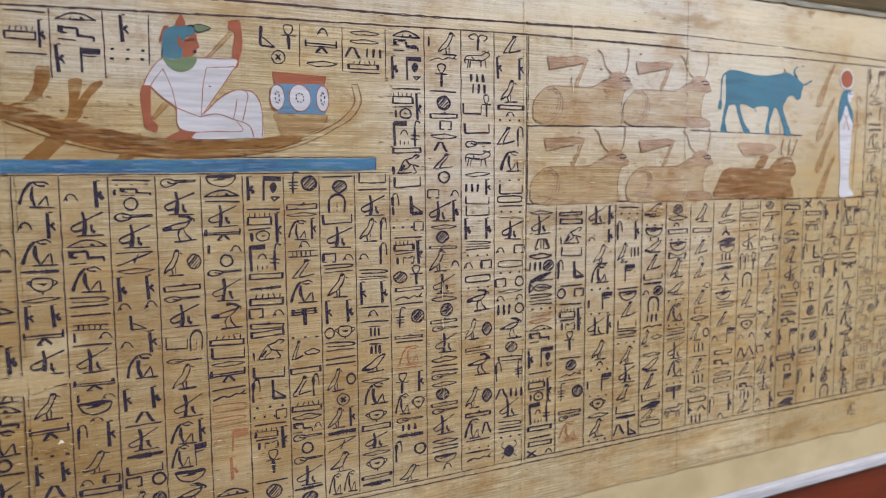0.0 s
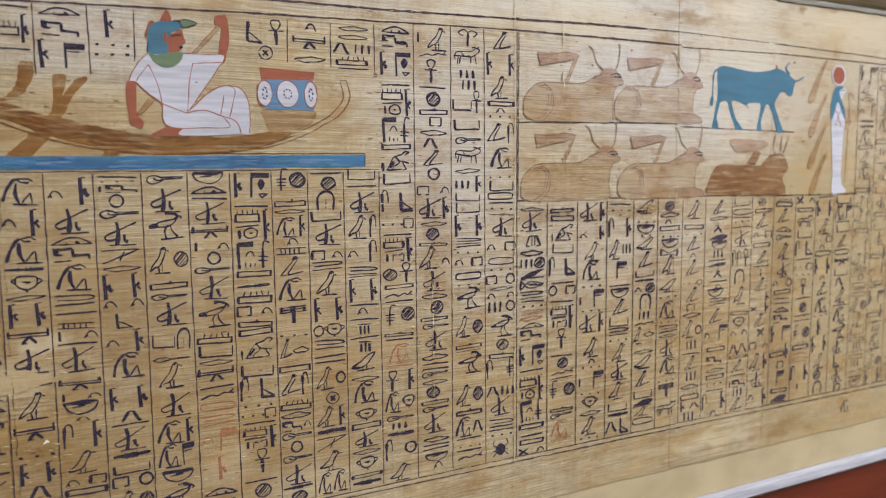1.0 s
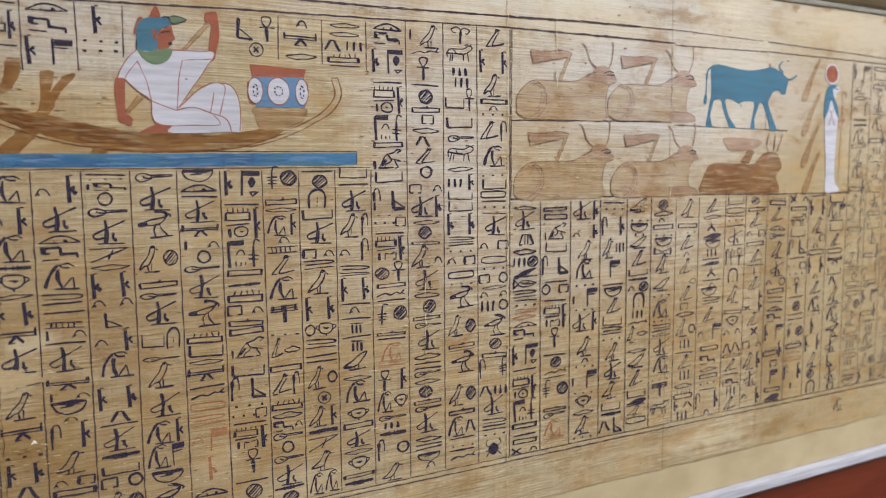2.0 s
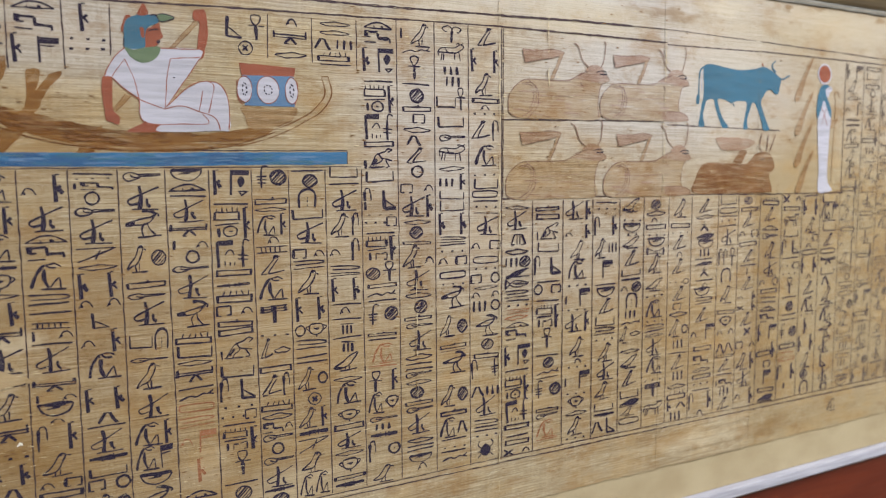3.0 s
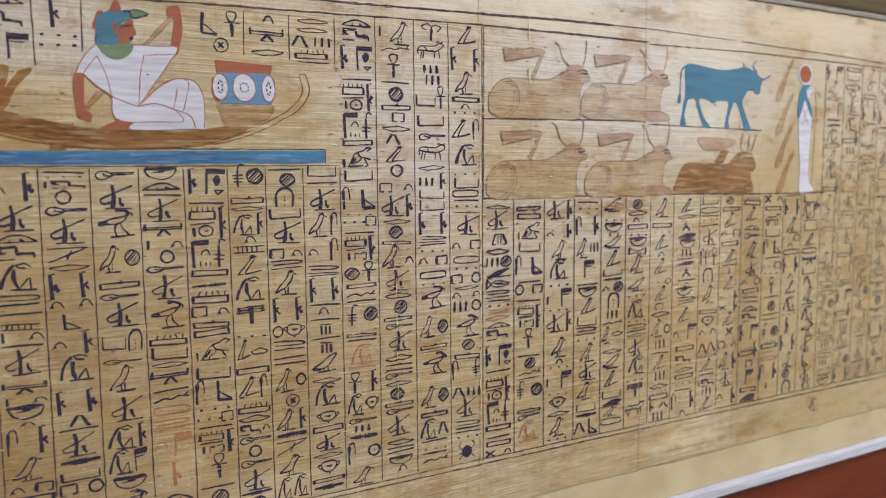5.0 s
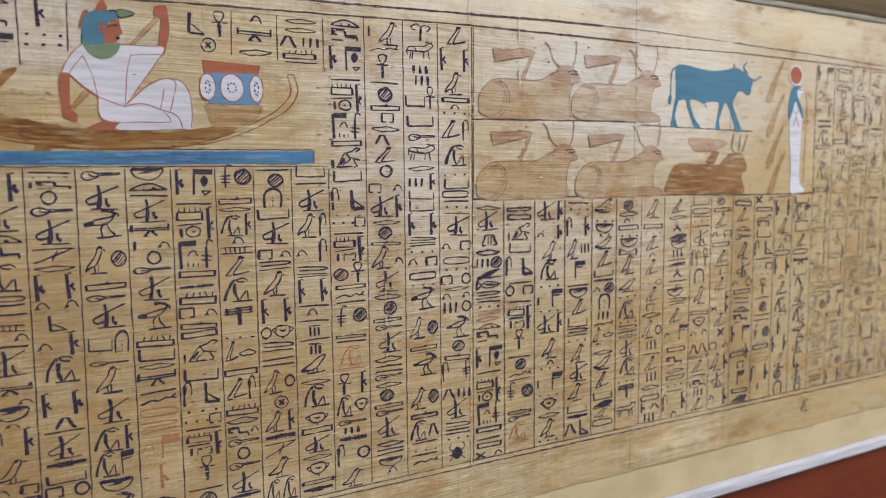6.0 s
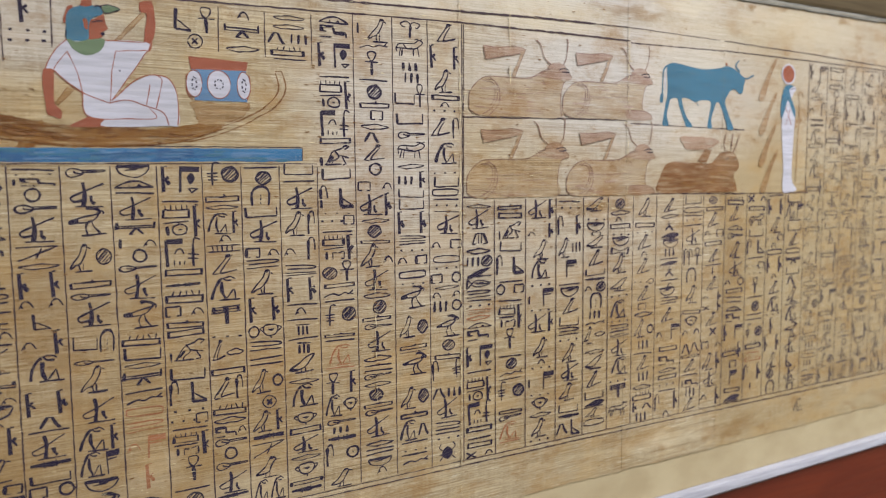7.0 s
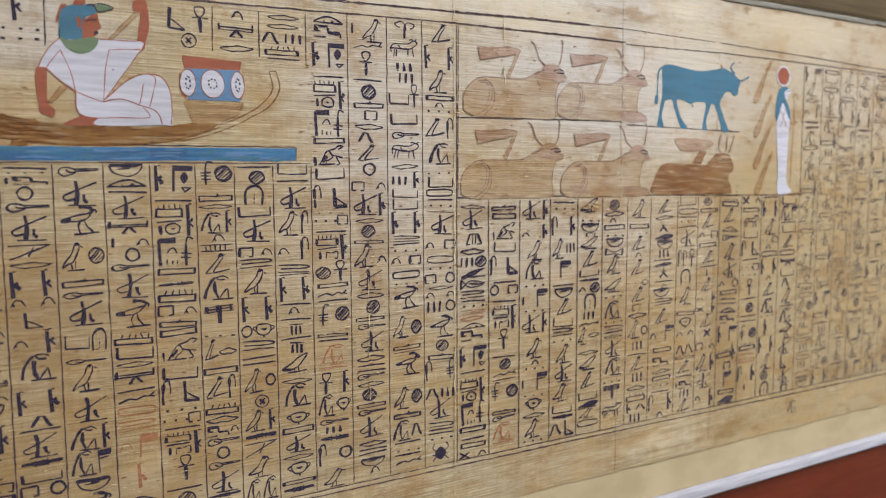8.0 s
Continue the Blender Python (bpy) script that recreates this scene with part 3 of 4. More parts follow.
# columns under the herd
RIGHT = [
    "r174 x170 %154 r145 |D139 &131 =124 E116 w110 .107 !E103 !r99 y94 M89 if78 w61 a56 h39 b23 s15 b12 Xt5",
    "W173 b168 g161 U148 IJ138 w121 Op118 w108 c104 Y87 w69 D66 u58 w52 PD50 W31 q26 !m21 !w8",
    "xi176 ti159 o148 m133 .117 lF113 .99 xi96 o78 t62 .58 lF53 .38 H35 r24 o19 .5",
    "w175 .171 Ii164 o|148 F132 w115 k112 R104 U91 E83 .75 o71 x56 z41 U26 s19 AJ14",
    "v176 .162 k158 p151 v148 R138 U124 s118 tD114 N106 |93 u86 zr81 r64 v59 R47 U32 K25 z19 e11",
    "D175 r167 t161 b157 .150 k146 <139 o133 v116 .103 m98 .84 E80 r73 x69 m55 .38 Q34 G20",
    "o175 b157 .150 R147 t134 R129 .O113 R108 p94 r88 oO82 |65 w56 R53 |40 r31 B25 iA17 |8",
    "R175 r162 >157 K148 k142 |135 w128 K125 >121 w111 t108 k104 E97 R89 tF75 b58 M50 r40 b35 .28 w23 Ii20 t5",
    "U176 e167 w161 .158 w153 x150 IIY134 N118 o104 b85 H80 tt68 AA57 b48 R44 w32 lM27 |20 R12",
    "D175 W168 R162 tp148 b139 R132 w120 l117 R110 ti97 Xi89 R80 X67 pt56 oi46 x31 ti16",
    "B R y q o x tO b w w y M iF Bi p F b K",
    "Xt b G U IJ w .p . Y w D w w PD B !w !b Ii l",
    "w ii o .p t e ii t R m . i ii o D N",
    "U mF w U R e T U A o w m Z x J x p",
]
EDGES = [0, 24.5, 50, 76, 100.5, 123.5, 148, 171.5, 200, 222.5, 247.5, 273.5, 298.5, 322, 348]
for x0, x1, rows in zip(EDGES, EDGES[1:], RIGHT):
    text_column(x0, x1, 0.5, 176.5, rows, colour=INK if x0 < 110 else FADED_HAZE, weight=1.05)
for k in range(9):
    text_column(348 + 25.5 * k, 348 + 25.5 * (k + 1), 0.5, 289, some_rows(70 + k, 287), colour=PALE, weight=0.8)

# a lone faint sign under the lower border
stray = new("glyph", sign_mesh("m", 2, False, PALE, 0.8))
stray.parent = scroll
stray.matrix_basis = Matrix.LocRotScale((0.3434, -LAY * MM, -0.0209), None, (0.8, 1, 0.95))

# ruled lines of the borders
for name, lines in (("upper_border", ((1.0, "-700,278 -300,281 -176,285.5 -98,287.5 0,290 80,290.5 143,290.5"), (0.75, "143,289 241,290.5"), (0.6, "241,291 345,290.5 443,289.5 580,288"),
                                      (1.3, "-700,288 -300,291.5 -155,294 -93,294.5 0,297 63,299 110,299.6"), (0.5, "110,299.6 145,300 236,298.5"), (0.5, "241,298.5 345,296.5 443,293.5 580,291"))),
                    ("lower_border", ((0.6, "-700,-2 -300,-1.5 -128,-0.6 0,0.3 124,0.4 244,0.2 440,0.5 580,0"), (0.75, "-700,-5 -300,-4.5 -128,-3.6 0,-3.2 124,-3 244,-3.6 420,-4 580,-4"))),
                    ("scene_line", ((0.6, "348,289 348.4,178"), (0.75, "0,230.5 143,233"), (0.75, "144,230.5 268,229"), (0.75, "0,178.2 140,178.5 241,177 352,176.6"), (0.55, "-332,198.6 -98.5,199.6"), (0.5, "1.4,289 0.9,179")))):
    bm = bmesh.new()
    for wide, text in lines:
        brush(bm, trace(text), wide, False, LAY - 0.06)
    part(name, bm, RULE, scroll)

# ---- the painted scenes ----
def painting(name, layers, label, slots, lift=0.0, rough=0.25):
    """Flat paint: layers of (kind, slot, control points); kind "f" filled, "s" sharp filled, or the width of a stroke."""
    bm = bmesh.new()
    for k, (kind, slot, text) in enumerate(layers):
        depth = LAY + lift + min(0.006, 0.14 / len(layers)) * (k + 1)
        pts = trace(text)
        if kind in ("f", "s"):
            flat(bm, pts, depth, slots.index(slot), kind == "f", rough)
        elif kind == "e":
            cx, cz = pts[0]
            flat(bm, ring(cx, cz, *pts[1]), depth, slots.index(slot), False)
        else:
            brush(bm, curve_through(pts, False, 4), kind, False, depth, slots.index(slot))
    return part(name, bm, slots, scroll, label)


dabs = random.Random(8)
painting("water_strip", [("s", DEEP, "-345,199.8 -225,199.8 -107.5,201.2 -107,208.3 -225,207 -345,206.4"), ("s", NAVY, "-281,200.2 -262,200 -242,200.3 -240,206.4 -260,206 -280,206"), ("s", NAVY, "-221,200.4 -198,200.6 -196,207 -222,206.6"), ("s", NAVY, "-186,201 -167,201.2 -168,207.4 -187,207"), (0.5, INK, "-107,208.6 -107.2,201.2"), (0.5, INK, "-203,208.4 -160,208.6 -107,209")] + [
    (dabs.uniform(0.5, 1.5), dabs.choice((BLUE, DEEP, DEEP, SLATE, NAVY)), "%.1f,%.1f %.1f,%.1f" % (x, z, x + dabs.uniform(3, 22), z + dabs.uniform(-0.2, 0.35)))
    for x, z in ((dabs.uniform(-335, -130), dabs.uniform(200.9, 206.4)) for _ in range(110))],
         "band of blue painted water", [DEEP, BLUE, SLATE, NAVY, INK], 0.0, 0.35)
painting("boat", [
    ("f", BROWN, "-330,240 -301,234 -287,231 -272,226 -252,222 -237,219 -211,218 -183,218 -165,221 -150,222 -160,215 -175,211 -195,208.5 -225,207.6 -241,208.5 -257,212 -273,217 -287,223 -302,227 -330,232"),
    ("f", DARK, "-330,238 -301,232 -287,230 -272,226 -252,222 -238,219.5 -224,217.5 -241,215.5 -254,216 -273,219.5 -287,225.5 -301,229 -330,233"),
    ("s", BROWN, "-285,252.6 -279,253 -278.6,248 -280,244 -283,238 -289,234 -299,232.5 -291,236 -287,241"),
    ("f", BROWN, "-271,246 -265,247 -266,241 -266.5,237 -261,245 -255,246 -263,236 -267,227 -275,224 -271,234"),
    ("s", BROWN, "-276,223 -270,220 -282,206.6 -294,206.4"), ("s", BROWN, "-239,221 -234,217 -243,207 -251,206.8"),
    ("f", DARK, "-262,222 -250,220 -238,218.6 -232,215 -246,212 -256,214"), ("f", DARK, "-296,232 -280,228 -266,222 -278,219 -290,224"), ("f", DARK, "-228,217 -205,217.6 -188,216.6 -204,214.6 -222,214"),
    (0.8, DARK, "-300,225 -270,214 -240,209 -205,208 -175,211 -150,219"),
    (0.7, RUSSET, "-122,251 -120,242 -126,233 -137,226 -149,221 -173,214"), (0.7, RUSSET, "-118,252 -116,242 -122,232 -133,225 -149,217 -170,211"),
    (0.6, RUSSET, "-122,251.4 -118,252"),
    ("f", TAN, "-168,233 -152,232 -137,233 -140,226 -149,222 -163,221 -166,226"), (0.6, RUSSET, "-137,233 -140,226 -149,222"),
] + [
    (dabs.uniform(0.5, 1.8), dabs.choice((DARK, RUSSET, BROWN, BROWN)), "%.1f,%.1f %.1f,%.1f %.1f,%.1f" % (x, z, x + w / 2, z - 0.11 * w + dabs.uniform(-0.4, 0.4), x + w, z - (0.2 if x < -245 else 0.03) * w))
    for x, z, w in ((x, 218 - 0.5 + max(0, (-238 - x) * 0.23) + dabs.uniform(-7, 0.5), dabs.uniform(4, 16)) for x in (dabs.uniform(-310, -175) for _ in range(70)))
], "brown painted boat with steering oars", [BROWN, DARK, RUSSET, TAN], 0.0, 0.9)
painting("seated_figure", [
    ("f", OCHRE, "-237.0,244.9 -234.8,246.3 -232.5,245.1 -232.7,237.4 -232.8,228.8 -230.1,225.5 -229.9,222.6 -231.0,221.2 -233.8,222.3 -236.3,223.6 -237.0,230.4 -237.7,238.3"),
    ("s", OCHRE, "-226.6,218.3 -221.5,221.1 -218.1,222.9 -210.7,221.6 -211.3,217.9 -226.6,217.4"),
    ("s", OCHRE, "-181.1,221.5 -175.2,220.2 -180.7,219.1"),
    ("s", TAN, "-189.4,277.9 -191.1,276.8 -204.6,261.1 -202.8,260.9 -189.4,275.3"),
    (0.45, RUSSET, "-191.1,276.8 -204.6,261.1"),
    (0.45, RUSSET, "-189.2,275.8 -202.8,260.9"),
    ("s", TAN, "-226.9,237.0 -232.6,229.2 -231.2,228.1 -223.9,236.0"),
    (0.45, RUSSET, "-226.9,237.0 -232.6,229.2"),
    (0.45, RUSSET, "-223.9,236.0 -231.2,228.1"),
    ("f", OCHRE, "-191.5,281.8 -188.0,283.1 -185.5,282.7 -184.5,277.1 -184.4,268.9 -186.1,262.9 -187.2,258.1 -190.3,257.9 -189.7,267.4 -188.5,276.2 -191.5,277.2"),
    ("f", WHITE, "-225.9,260.6 -230.4,256.1 -234.4,249.7 -235.9,246.0 -232.4,245.3 -227.8,240.4 -220.4,235.0 -220.3,228.6 -219.5,224.5 -215.4,222.4 -210.9,221.6 -210.8,218.1 -181.1,219.1 -174.8,219.9 -174.5,229.9 -175.7,238.4 -179.2,244.2 -185.8,245.7 -194.1,242.4 -201.8,236.2 -206.9,231.3 -198.7,243.4 -188.6,257.8 -189.9,262.1 -209.4,261.4 -217.2,260.3"),
    (0.48, LINEN, "-235.9,246.0 -234.4,249.7 -230.4,256.1 -225.9,260.6"),
    (0.48, LINEN, "-232.5,245.1 -227.8,240.4 -219.9,234.6 -207.8,229.9"),
    (0.48, LINEN, "-226.1,254.7 -222.2,244.6 -220.2,234.4 -220.1,227.5 -218.1,223.1 -210.9,221.9 -197.1,222.4 -185.8,222.9 -189.0,228.3"),
    (0.48, LINEN, "-226.1,254.7 -230.5,248.8 -232.4,245.5"),
    (0.48, LINEN, "-203.9,256.5 -206.0,246.6 -207.8,229.9"),
    (0.48, LINEN, "-203.9,256.5 -188.9,257.9"),
    (0.48, LINEN, "-188.6,257.8 -198.1,244.0 -206.9,231.3"),
    (0.48, LINEN, "-207.1,231.1 -195.3,242.3 -186.9,245.7 -183.2,244.3 -182.6,240.5 -185.7,228.4"),
    (0.48, LINEN, "-207.8,229.9 -199.1,231.8 -191.0,229.4 -182.2,226.1 -179.9,219.6"),
    (0.48, LINEN, "-186.9,245.7 -179.8,244.7 -175.8,238.4 -174.5,229.9 -175.1,219.9"),
    (0.48, LINEN, "-188.3,240.3 -190.4,229.5"),
    (0.48, LINEN, "-209.4,261.4 -189.9,261.9"),
    ("f", OCHRE, "-225.2,276.1 -222.5,276.9 -223.7,272.9 -226.1,268.8 -227.2,269.3"),
    ("f", OCHRE, "-217.3,271.1 -213.4,271.4 -208.9,274.3 -208.1,270.1 -207.1,267.3 -209.0,265.5 -209.7,263.1 -212.7,261.6 -216.0,261.4 -217.2,265.5"),
    ("f", BLUE, "-226.1,260.8 -226.1,266.0 -225.4,272.8 -222.0,276.4 -216.5,277.8 -211.0,277.8 -209.1,274.6 -214.5,271.3 -215.8,266.7 -216.5,260.9 -221.6,260.1"),
    ("f", OCHRE, "-218.3,270.8 -216.5,271.2 -216.0,268.4 -216.3,266.0 -217.6,266.6"),
    ("f", OCHRE, "-219.2,277.5 -217.2,282.2 -216.0,283.2 -214.6,281.5 -214.0,278.0"),
    ("f", GREEN, "-225.9,260.8 -221.6,259.7 -216.0,261.2 -209.1,261.9 -209.7,257.9 -213.0,254.7 -218.0,253.3 -222.3,255.1 -224.7,257.9"),
    (0.9, INK, "-212.9,277.6 -210.7,278.2 -208.8,276.6"),
    ("f", GREEN, "-209.6,277.6 -206.4,279.1 -203.1,278.4 -201.1,277.4 -204.3,275.8 -208.3,275.2"),
    (0.45, INK, "-210.7,278.2 -206.4,279.1 -201.1,277.4 -204.3,275.7 -208.3,275.2 -209.6,277.6"),
    (0.5, INK, "-225.9,264.9 -226.2,260.6"),
    ("f", INK, "-210.6,265.0 -208.9,265.3 -208.8,264.0 -210.2,263.6"),
    (0.6, INK, "-214.4,269.8 -211.8,270.6 -209.2,270.6"),
    (0.5, INK, "-203.1,246.7 -201.8,246.5"),
], "painted seated figure in white, as plain colour shapes", [OCHRE, WHITE, TAN, RUSSET, BLUE, SLATE, GREEN, LINEN, INK], 0.15)
painting("painted_jar", [
    ("s", SLATE, "-167,250 -138,250.5 -138,233.6 -166,233.4"), ("s", OCHRE, "-168.5,256.5 -137,255.4 -138,250.6 -167.5,249.8"),
    ("e", WHITE, "-166,242 4,7"), ("e", WHITE, "-153,242.4 6.2,7.4"), ("e", WHITE, "-139.6,242.6 3.6,7.2"), (0.42, LINEN, "-170,247 -170,238 -167,233.6"), (0.42, LINEN, "-136.4,248 -136,241 -138,234"),
] + [(0.75, INK, "%.2f,%.2f %.2f,%.2f" % (x + rx * math.cos(k * 0.785), 242.4 + rz * math.sin(k * 0.785), x + rx * math.cos(k * 0.785 + 0.45), 242.4 + rz * math.sin(k * 0.785 + 0.45)))
     for x, rx, rz in ((-166, 1.2, 3.4), (-153, 2.3, 2.6), (-139.6, 1.1, 3.6)) for k in range(8)] + [
    (0.4, OCHRE, " ".join("%.1f,%.1f" % (x + rx * math.cos(k * 0.6), 242.4 + rz * math.sin(k * 0.6))  for k in range(11))) for x, rx, rz in ((-166, 4.1, 7.1), (-153, 6.3, 7.5), (-139.6, 3.7, 7.3))
], "painted blue and white jar with red rim", [SLATE, OCHRE, WHITE, LINEN, INK], 0.15)

OX = [("f", OXHIDE, "5,239 6,247 12,254 21,257.5 36,258 50,258 62,262 72,265.4 83,265 89,260 82,257 79,245 80,233 46,232 13,232 6,235"),
      (0.6, MAUVE, "80,233 79,245 82,257 89,260 83,265 72,265.4 62,262 50,258 21,257.5 12,254 6,247 5,239 6,235 13,232"), (0.6, MAUVE, "21,257 28,251 28,240 20,232"),
      (0.75, MAUVE, "58,284 62,281 65,273 71,268 74,265"), (0.75, MAUVE, "84,287 85.4,284 84,274 81,268 80,265"), ("f", HIDE, "68,266 74,270 80,269.6 84,266 76,264"), ("s", HIDE, "16,277 47,278 50,277 45,274 18,268.5"), (0.5, MAUVE, "18,268.5 45,274 50,277"), (0.5, MAUVE, "50,277 40,278.4 28,276.6 16,277"), ("f", HIDE, "58,260.6 66,263 74,265 83,264.6 88.6,260 80,258 70,259"), ("s", TAN, "49.5,277 41,258.5 38,258 46,275"),
      (0.5, MAUVE, "49.5,277 41,258.5"), (0.6, INK, "77.5,265.1 82.2,266.4 86.3,265.6"), (0.8, INK, "80.1,264.2 83.5,263.8 86.8,264.5"), (0.5, MAUVE, "83.5,263.4 84.4,261.2"), (0.6, MAUVE, "15.6,254.4 22.4,255.4 26.6,252.4 26.4,243.5 22.6,237.1 15.8,232.9"), (0.5, MAUVE, "17.9,253.8 21.7,254.2 24.8,251.1 24.5,243.5 21.5,238.3"), (0.5, MAUVE, "51.4,257.1 57.8,260.2 64.3,263.8 72.5,265.9"), (0.6, MAUVE, "63.6,257.9 65.8,254.3"), (0.5, MAUVE, "17.6,276.3 16.6,273.8 18.1,271.4 17.3,268.8"), (0.5, HIDE, "8.2,237.9 18.8,237.0 39.0,232.7"), (0.6, HIDE, "27.9,247.4 45.2,247.4 66.2,249.1")]
FORELEG = [("f", HIDE, "64,239 80,239 88,236 88,232.6 66,232.4"), (0.6, MAUVE, "64,239 80,239 88,236 88,232.6")]
herd = [("ox_painting", OX, 0, 0, "faded tan painted ox lying down"), ("ox_painting", OX + FORELEG, 76, 1, "faded tan painted ox lying down"),
        ("ox_painting", OX, -2, -54.5, "faded tan painted ox lying down"), ("ox_painting", OX + FORELEG, 80, -54.5, "faded tan painted ox lying down")]
for k, (name, layers, dx, dz, label) in enumerate(herd):
    worn = [(dabs.uniform(0.4, 1.7), dabs.choice((OXHIDE, OXHIDE, HIDE, TAN)), "%.1f,%.1f %.1f,%.1f" % (x, z, x + dabs.uniform(3, 16), z + dabs.uniform(-0.3, 0.3)))
            for x, z in ((dabs.uniform(8, 66), dabs.uniform(233.5, 256)) for _ in range(34))]
    ob = painting(name, layers[:1] + worn + layers[1:], label, [TAN, MAUVE, HIDE, INK, OXHIDE], 0.003 + 0.08 * (k % 2), 0.7)
    ob.location = (dx * MM, 0, dz * MM)
painting("ox_painting", [
    ("f", RUSSET, "173,179 174,190 180,200 192,203 212,202 230,202 240,210 256,210 262,199 256,192 260,182 256,178.4 214,178.4"),
    ("f", HIDE, "196,222 226,222 238,219 226,213 204,212 198,216"), ("s", RUSSET, "222,213 230,212 224,202 214,203"), (0.9, MAUVE, "246,226 244,216 248,210"), (0.9, MAUVE, "262,226 258,216 254,210"), (0.9, MAUVE, "254,226 252,212"),
    (0.8, INK, "246,205 250,206"), (0.8, INK, "255,205 259,206"),
] + [(dabs.uniform(0.5, 1.6), dabs.choice((RUSSET, HIDE, BROWN)), "%.1f,%.1f %.1f,%.1f" % (x, z, x + dabs.uniform(4, 18), z + dabs.uniform(-0.3, 0.3)))
     for x, z in ((dabs.uniform(177, 242), dabs.uniform(180, 200)) for _ in range(30))], "darker russet painted ox lying down", [RUSSET, MAUVE, HIDE, INK, BROWN], 0.17, 0.7)
painting("bull_painting", [
    ("f", BLUE, "180.7,276.1 188.8,277.7 202.4,276.2 219.4,274.9 236.7,277.1 245.5,279.1 254.7,276.8 262.9,272.6 266.6,268.9 265.0,264.2 263.8,258.7 259.2,258.5 255.6,261.1 250.0,260.0 246.9,256.4 243.8,250.9 246.5,244.1 250.3,237.2 254.3,229.5 247.4,228.9 245.4,234.7 240.9,243.1 237.2,249.2 233.9,249.8 231.9,245.2 228.5,236.6 229.7,229.8 224.5,229.7 225.4,237.3 227.5,246.5 226.2,250.8 216.4,250.7 210.1,249.0 204.7,251.0 196.3,251.5 197.2,245.6 201.1,237.5 208.0,230.5 201.5,229.8 198.1,235.1 193.5,244.0 191.1,250.6 187.0,251.1 183.4,249.5 181.6,243.6 180.4,237.7 182.4,230.6 176.1,230.5 177.0,237.6 178.6,246.4 180.2,252.4 180.3,262.6 179.6,269.9"),
    (1.3, BLUE, "259.2,284.5 255.7,281.5 256.4,278.2 260.4,275.3"), (1.1, BLUE, "262.9,271.8 268.8,270.4 273.3,272.4 276.7,273.9"), (1.0, OCHRE, "243.6,281.6 245.5,279.4"), (1.5, BLUE, "183.8,276.5 177.4,273.4 175.7,266.8 175.2,254.4"), (3.0, BLUE, "175.2,254.4 174.3,247.0"), (1.0, WHITE, "178.7,272.0 177.8,264.0 178.5,257.4"), (0.9, BLUE, "204.7,251.0 211.1,249.8 213.4,246.4"),
], "solid blue painted bull standing on a line", [BLUE, WHITE, OCHRE])
painting("standing_figure", [
    (0.9, TAN, "340.8,258.8 339.5,262.4 336.1,263.2 334.5,260.7 336.1,253.3 335.9,236.8 335.1,213.6 334.5,186.0"), (0.8, TAN, "313.6,177.1 349.9,177.8"), ("s", TAN, "328.6,239.6 339.7,240.2 338.3,236.1 331.7,231.5 328.6,232.6"),
    ("f", WHITE, "313.9,240.9 319.1,255.2 324.2,253.8 330.5,241.3 329.8,230.1 329.0,210.2 328.8,196.9 330.1,186.0 336.3,179.2 328.7,177.3 318.0,178.2 317.7,197.0 315.2,220.0"), ("f", WHITE, "329.4,277.9 328.5,273.5 325.5,270.3 321.1,268.9 316.5,269.8 313.1,272.9 311.5,277.0 312.5,281.4 315.4,284.6 319.8,286.0 324.3,285.1 327.8,282.1"), ("f", OCHRE, "327.9,277.8 327.2,274.1 324.6,271.3 321.0,270.2 317.2,271.0 314.3,273.6 313.0,277.1 313.7,280.8 316.2,283.5 319.9,284.7 323.7,283.9 326.6,281.3"),
    ("f", WHITE, "320.8,265.8 328.2,267.3 331.2,265.0 327.9,262.1 326.1,258.2 320.5,259.6"), ("f", BLUE, "316.5,266.9 323.1,268.7 327.4,267.4 322.6,264.6 323.8,259.1 326.9,254.7 330.4,248.2 331.0,240.7 326.0,247.3 320.8,255.3 317.2,247.0 313.5,239.9 311.7,247.6 313.1,259.0"), (0.7, OCHRE, "317.8,249.5 321.8,243.1 326.4,234.6"), (0.7, OCHRE, "324.8,249.7 321.8,243.1 318.6,234.5"),
    (0.5, INK, "324.1,265.0 330.1,265.6"),
], "white standing figure with red disc, as plain shapes", [TAN, WHITE, OCHRE, BLUE, INK])
for k, (dx, dz) in enumerate(((0, 0), (1.5, -28), (2, -54), (5, -76))):
    ob = painting("steering_oar", [("f", TAN, "302,288 305,287 297,272 291,256 286,253 284,257 290,269"), (0.5, RUSSET, "304,288 296,271 291,256")], "slanting brown painted oar", [TAN, RUSSET], 0.05 * k)
    ob.location = (dx * MM, 0, dz * MM)


# cracks, tears and lifted fibres of the sheets
rng = random.Random(12)


def crack(x, z0, z1, wide, colour):
    """A broken upright crack or scuff between two heights, in mm."""
    bm = bmesh.new()
    z = z1
    while z > z0:
        run = rng.uniform(2, 14)
        if rng.random() < 0.62:
            pts = [(x + rng.uniform(-0.5, 0.5), z - run * k / 3) for k in range(4)]
            brush(bm, pts, wide * rng.uniform(0.6, 1.4), False, LAY + rng.uniform(0.3, 0.36), 0, rng, 0.7)
        z -= run
    return part("crack", bm, colour, scroll)


RENT = wash("rent_in_fibre", (0.42, 0.36, 0.3), 0.4)
SCUFF = ink("bare_fibre", (204, 188, 150), 0.15, 0.2)
for x, z0, z1 in ((-2.6, 180, 330), (-2.8, -30, 178), (36, 262, 300), (140.5, 178, 302), (241, 178, 330), (241.5, -34, 178), (-297, 0, 200), (-64, 60, 130)):
    crack(x, z0, z1, 0.3, RENT)
    if -200 < x < 200:
        crack(x + 0.9, z0, z1, 0.36, SCUFF)


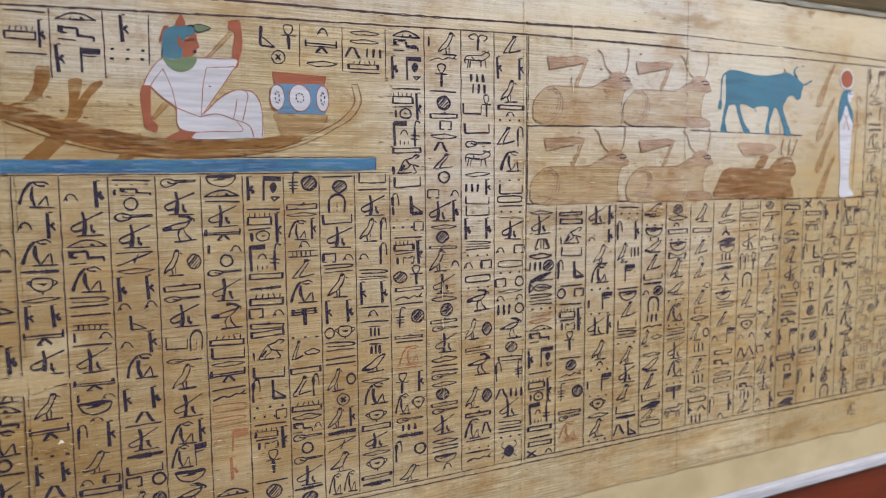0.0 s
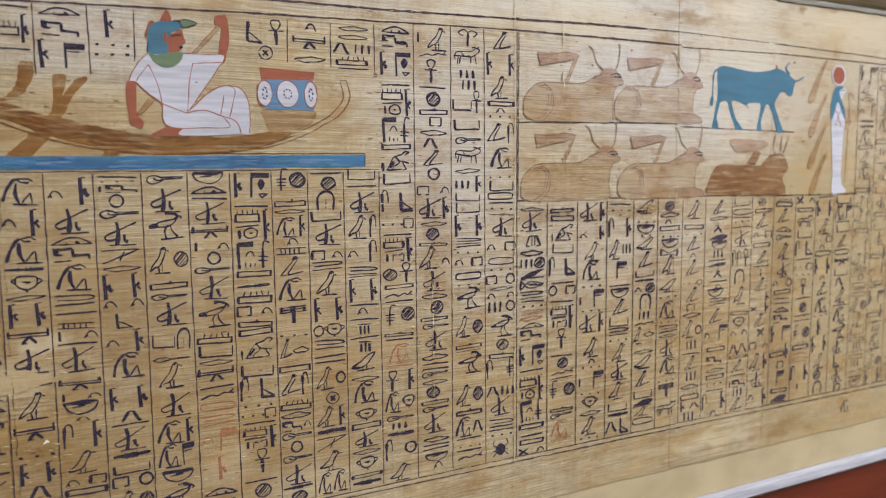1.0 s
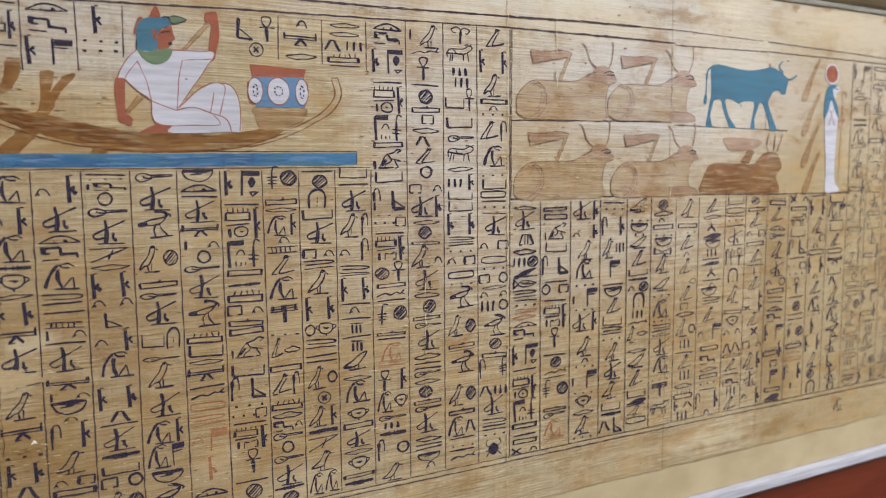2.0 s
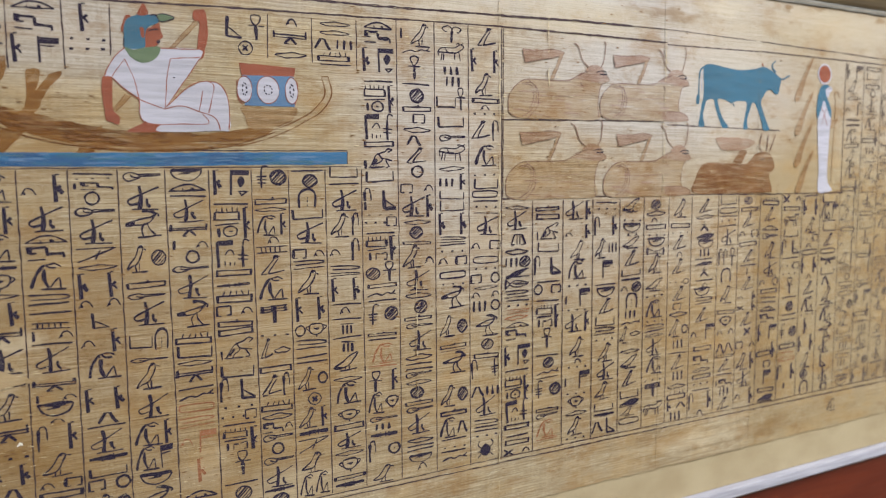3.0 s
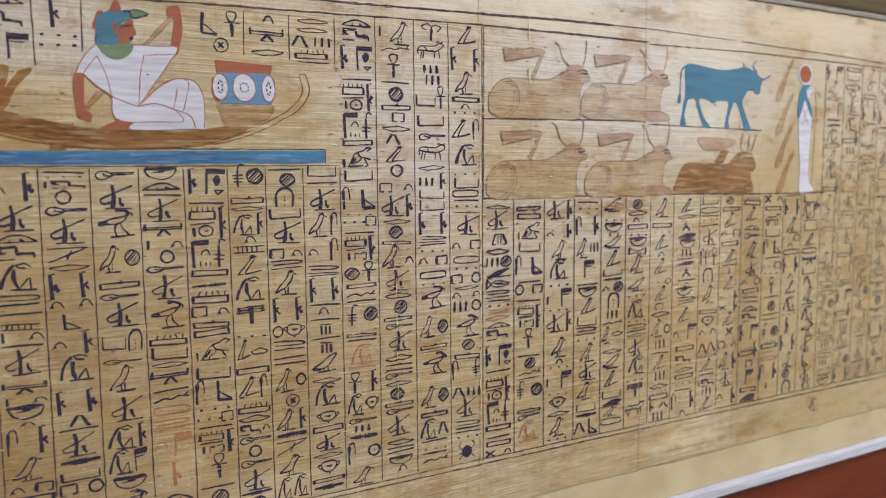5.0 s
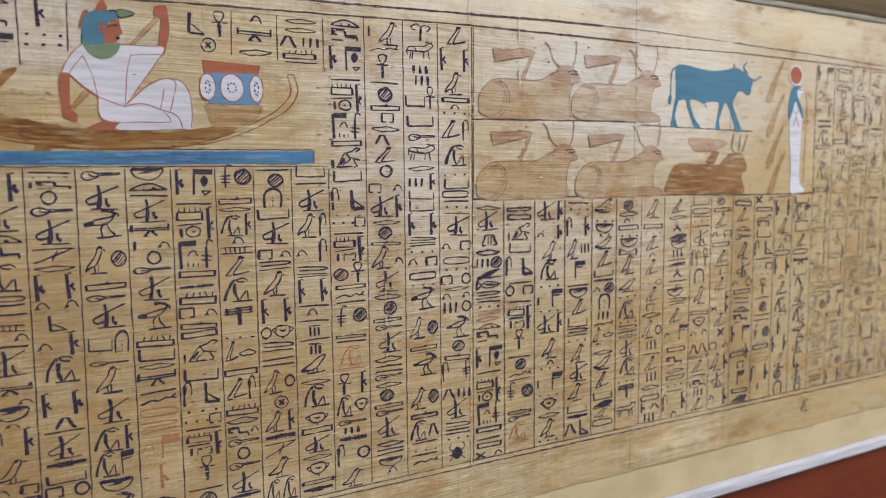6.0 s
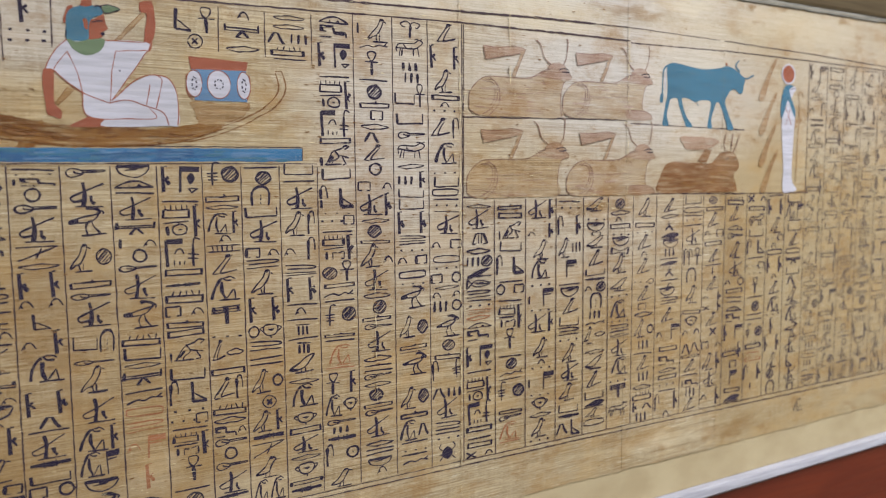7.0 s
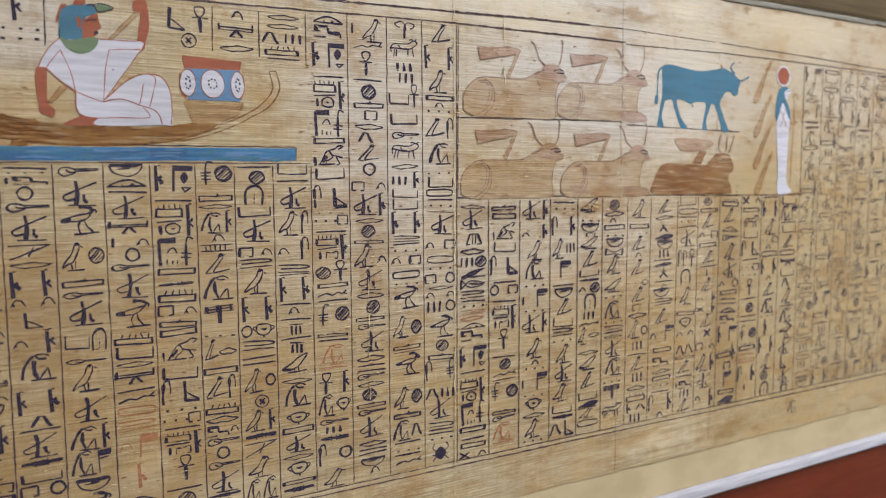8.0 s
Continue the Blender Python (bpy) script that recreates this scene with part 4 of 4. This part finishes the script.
def flaked(x, z, rx, rz, count, label):
    """Short bare fibres round a worn spot."""
    bm = bmesh.new()
    for _ in range(count):
        px, pz, run = rng.gauss(x, rx), rng.gauss(z, rz), rng.uniform(0.8, 4.5)
        brush(bm, [(px, pz), (px + run * 0.5, pz + rng.uniform(-0.15, 0.15)), (px + run, pz + rng.uniform(-0.3, 0.3))], rng.uniform(0.2, 0.45), False, LAY + rng.uniform(0.3, 0.4), 0, rng, 0.8)
    return tagged(part("flaking", bm, SCUFF, scroll, label), kind="stuff")


for x, z, rx, rz, count in ((-300, 93, 14, 5, 40), (-283, 52, 6, 10, 20), (-62, 128, 8, 26, 55), (-100, 120, 3, 60, 30), (-2, 200, 3, 70, 45), (-5, 60, 3, 40, 30), (118, 172, 22, 4, 40),
                            (60, 250, 40, 10, 24), (143, 240, 14, 24, 24), (95, 200, 40, 14, 24), (-50, 280, 40, 18, 60), (-270, 30, 24, 30, 45), (-200, 28, 14, 16, 30), (30, 312, 70, 9, 60)):
    flaked(x, z, rx, rz, count, "pale bare fibres where the surface flaked")


DIRT = ink("brown_speck", (112, 76, 42), 0.1, 0.25)


def specks(x, z, rx, rz, count):
    """Small brown flecks of dirt and lost ink, clustered on the fibres."""
    bm = bmesh.new()
    for _ in range(int(count * 1.5)):
        px, pz, run = rng.gauss(x, rx), rng.gauss(z, rz), rng.uniform(0.4, 3.2)
        brush(bm, [(px, pz), (px + run, pz + rng.uniform(-0.25, 0.25))], rng.uniform(0.3, 0.95), False, LAY + rng.uniform(0.02, 0.1), 0, rng, 0.8)
    return tagged(part("specks", bm, DIRT, scroll, "brown flecks of dirt on the fibres"), kind="stuff")


for x, z, rx, rz, count in ((-99, 245, 3, 36, 90), (-62, 140, 9, 34, 130), (-76, 110, 2, 60, 60), (-245, 112, 22, 16, 90), (-290, 60, 22, 34, 120), (-200, 60, 30, 40, 90), (-20, 172, 40, 5, 70),
                            (60, 168, 60, 6, 90), (40, 90, 50, 60, 90), (-1, 120, 1.5, 90, 70), (50, 255, 40, 22, 60), (60, 205, 50, 14, 60), (-270, 238, 24, 12, 60), (150, 312, 60, 8, 50), (-120, 40, 60, 30, 70), (250, 90, 16, 70, 70)):
    specks(x, z, rx, rz, count)


def bare(text, colour, label, depth=-0.09):
    """A torn patch where the upper strips of the sheet are gone."""
    bm = bmesh.new()
    flat(bm, trace(text), LAY + depth, 0, True, 1.2)
    return part("bare_patch", bm, colour, scroll, label)


LINING = wash("bare_lower_strip", (1.0, 0.97, 0.92), 0.3)
BRIGHT = ink("white_chip", (226, 220, 204), 0.05, 0.1)
bare("-322,98 -305,97 -292,99 -280,95 -276,92 -288,90 -296,87 -310,88 -322,90", LINING, "torn patch with paler fibres", 0.22)
bare("-285,61 -283,61.4 -282.4,59.8 -283.6,59 -285.2,59.6", BRIGHT, "small white chip", 0.22)
bare("-272,122 -256,123 -250,119 -262,117 -272,118", LINING, "torn patch with paler fibres")
bare("-203,42 -192,44 -188,32 -196,28 -204,32", LINING, "torn patch with paler fibres")
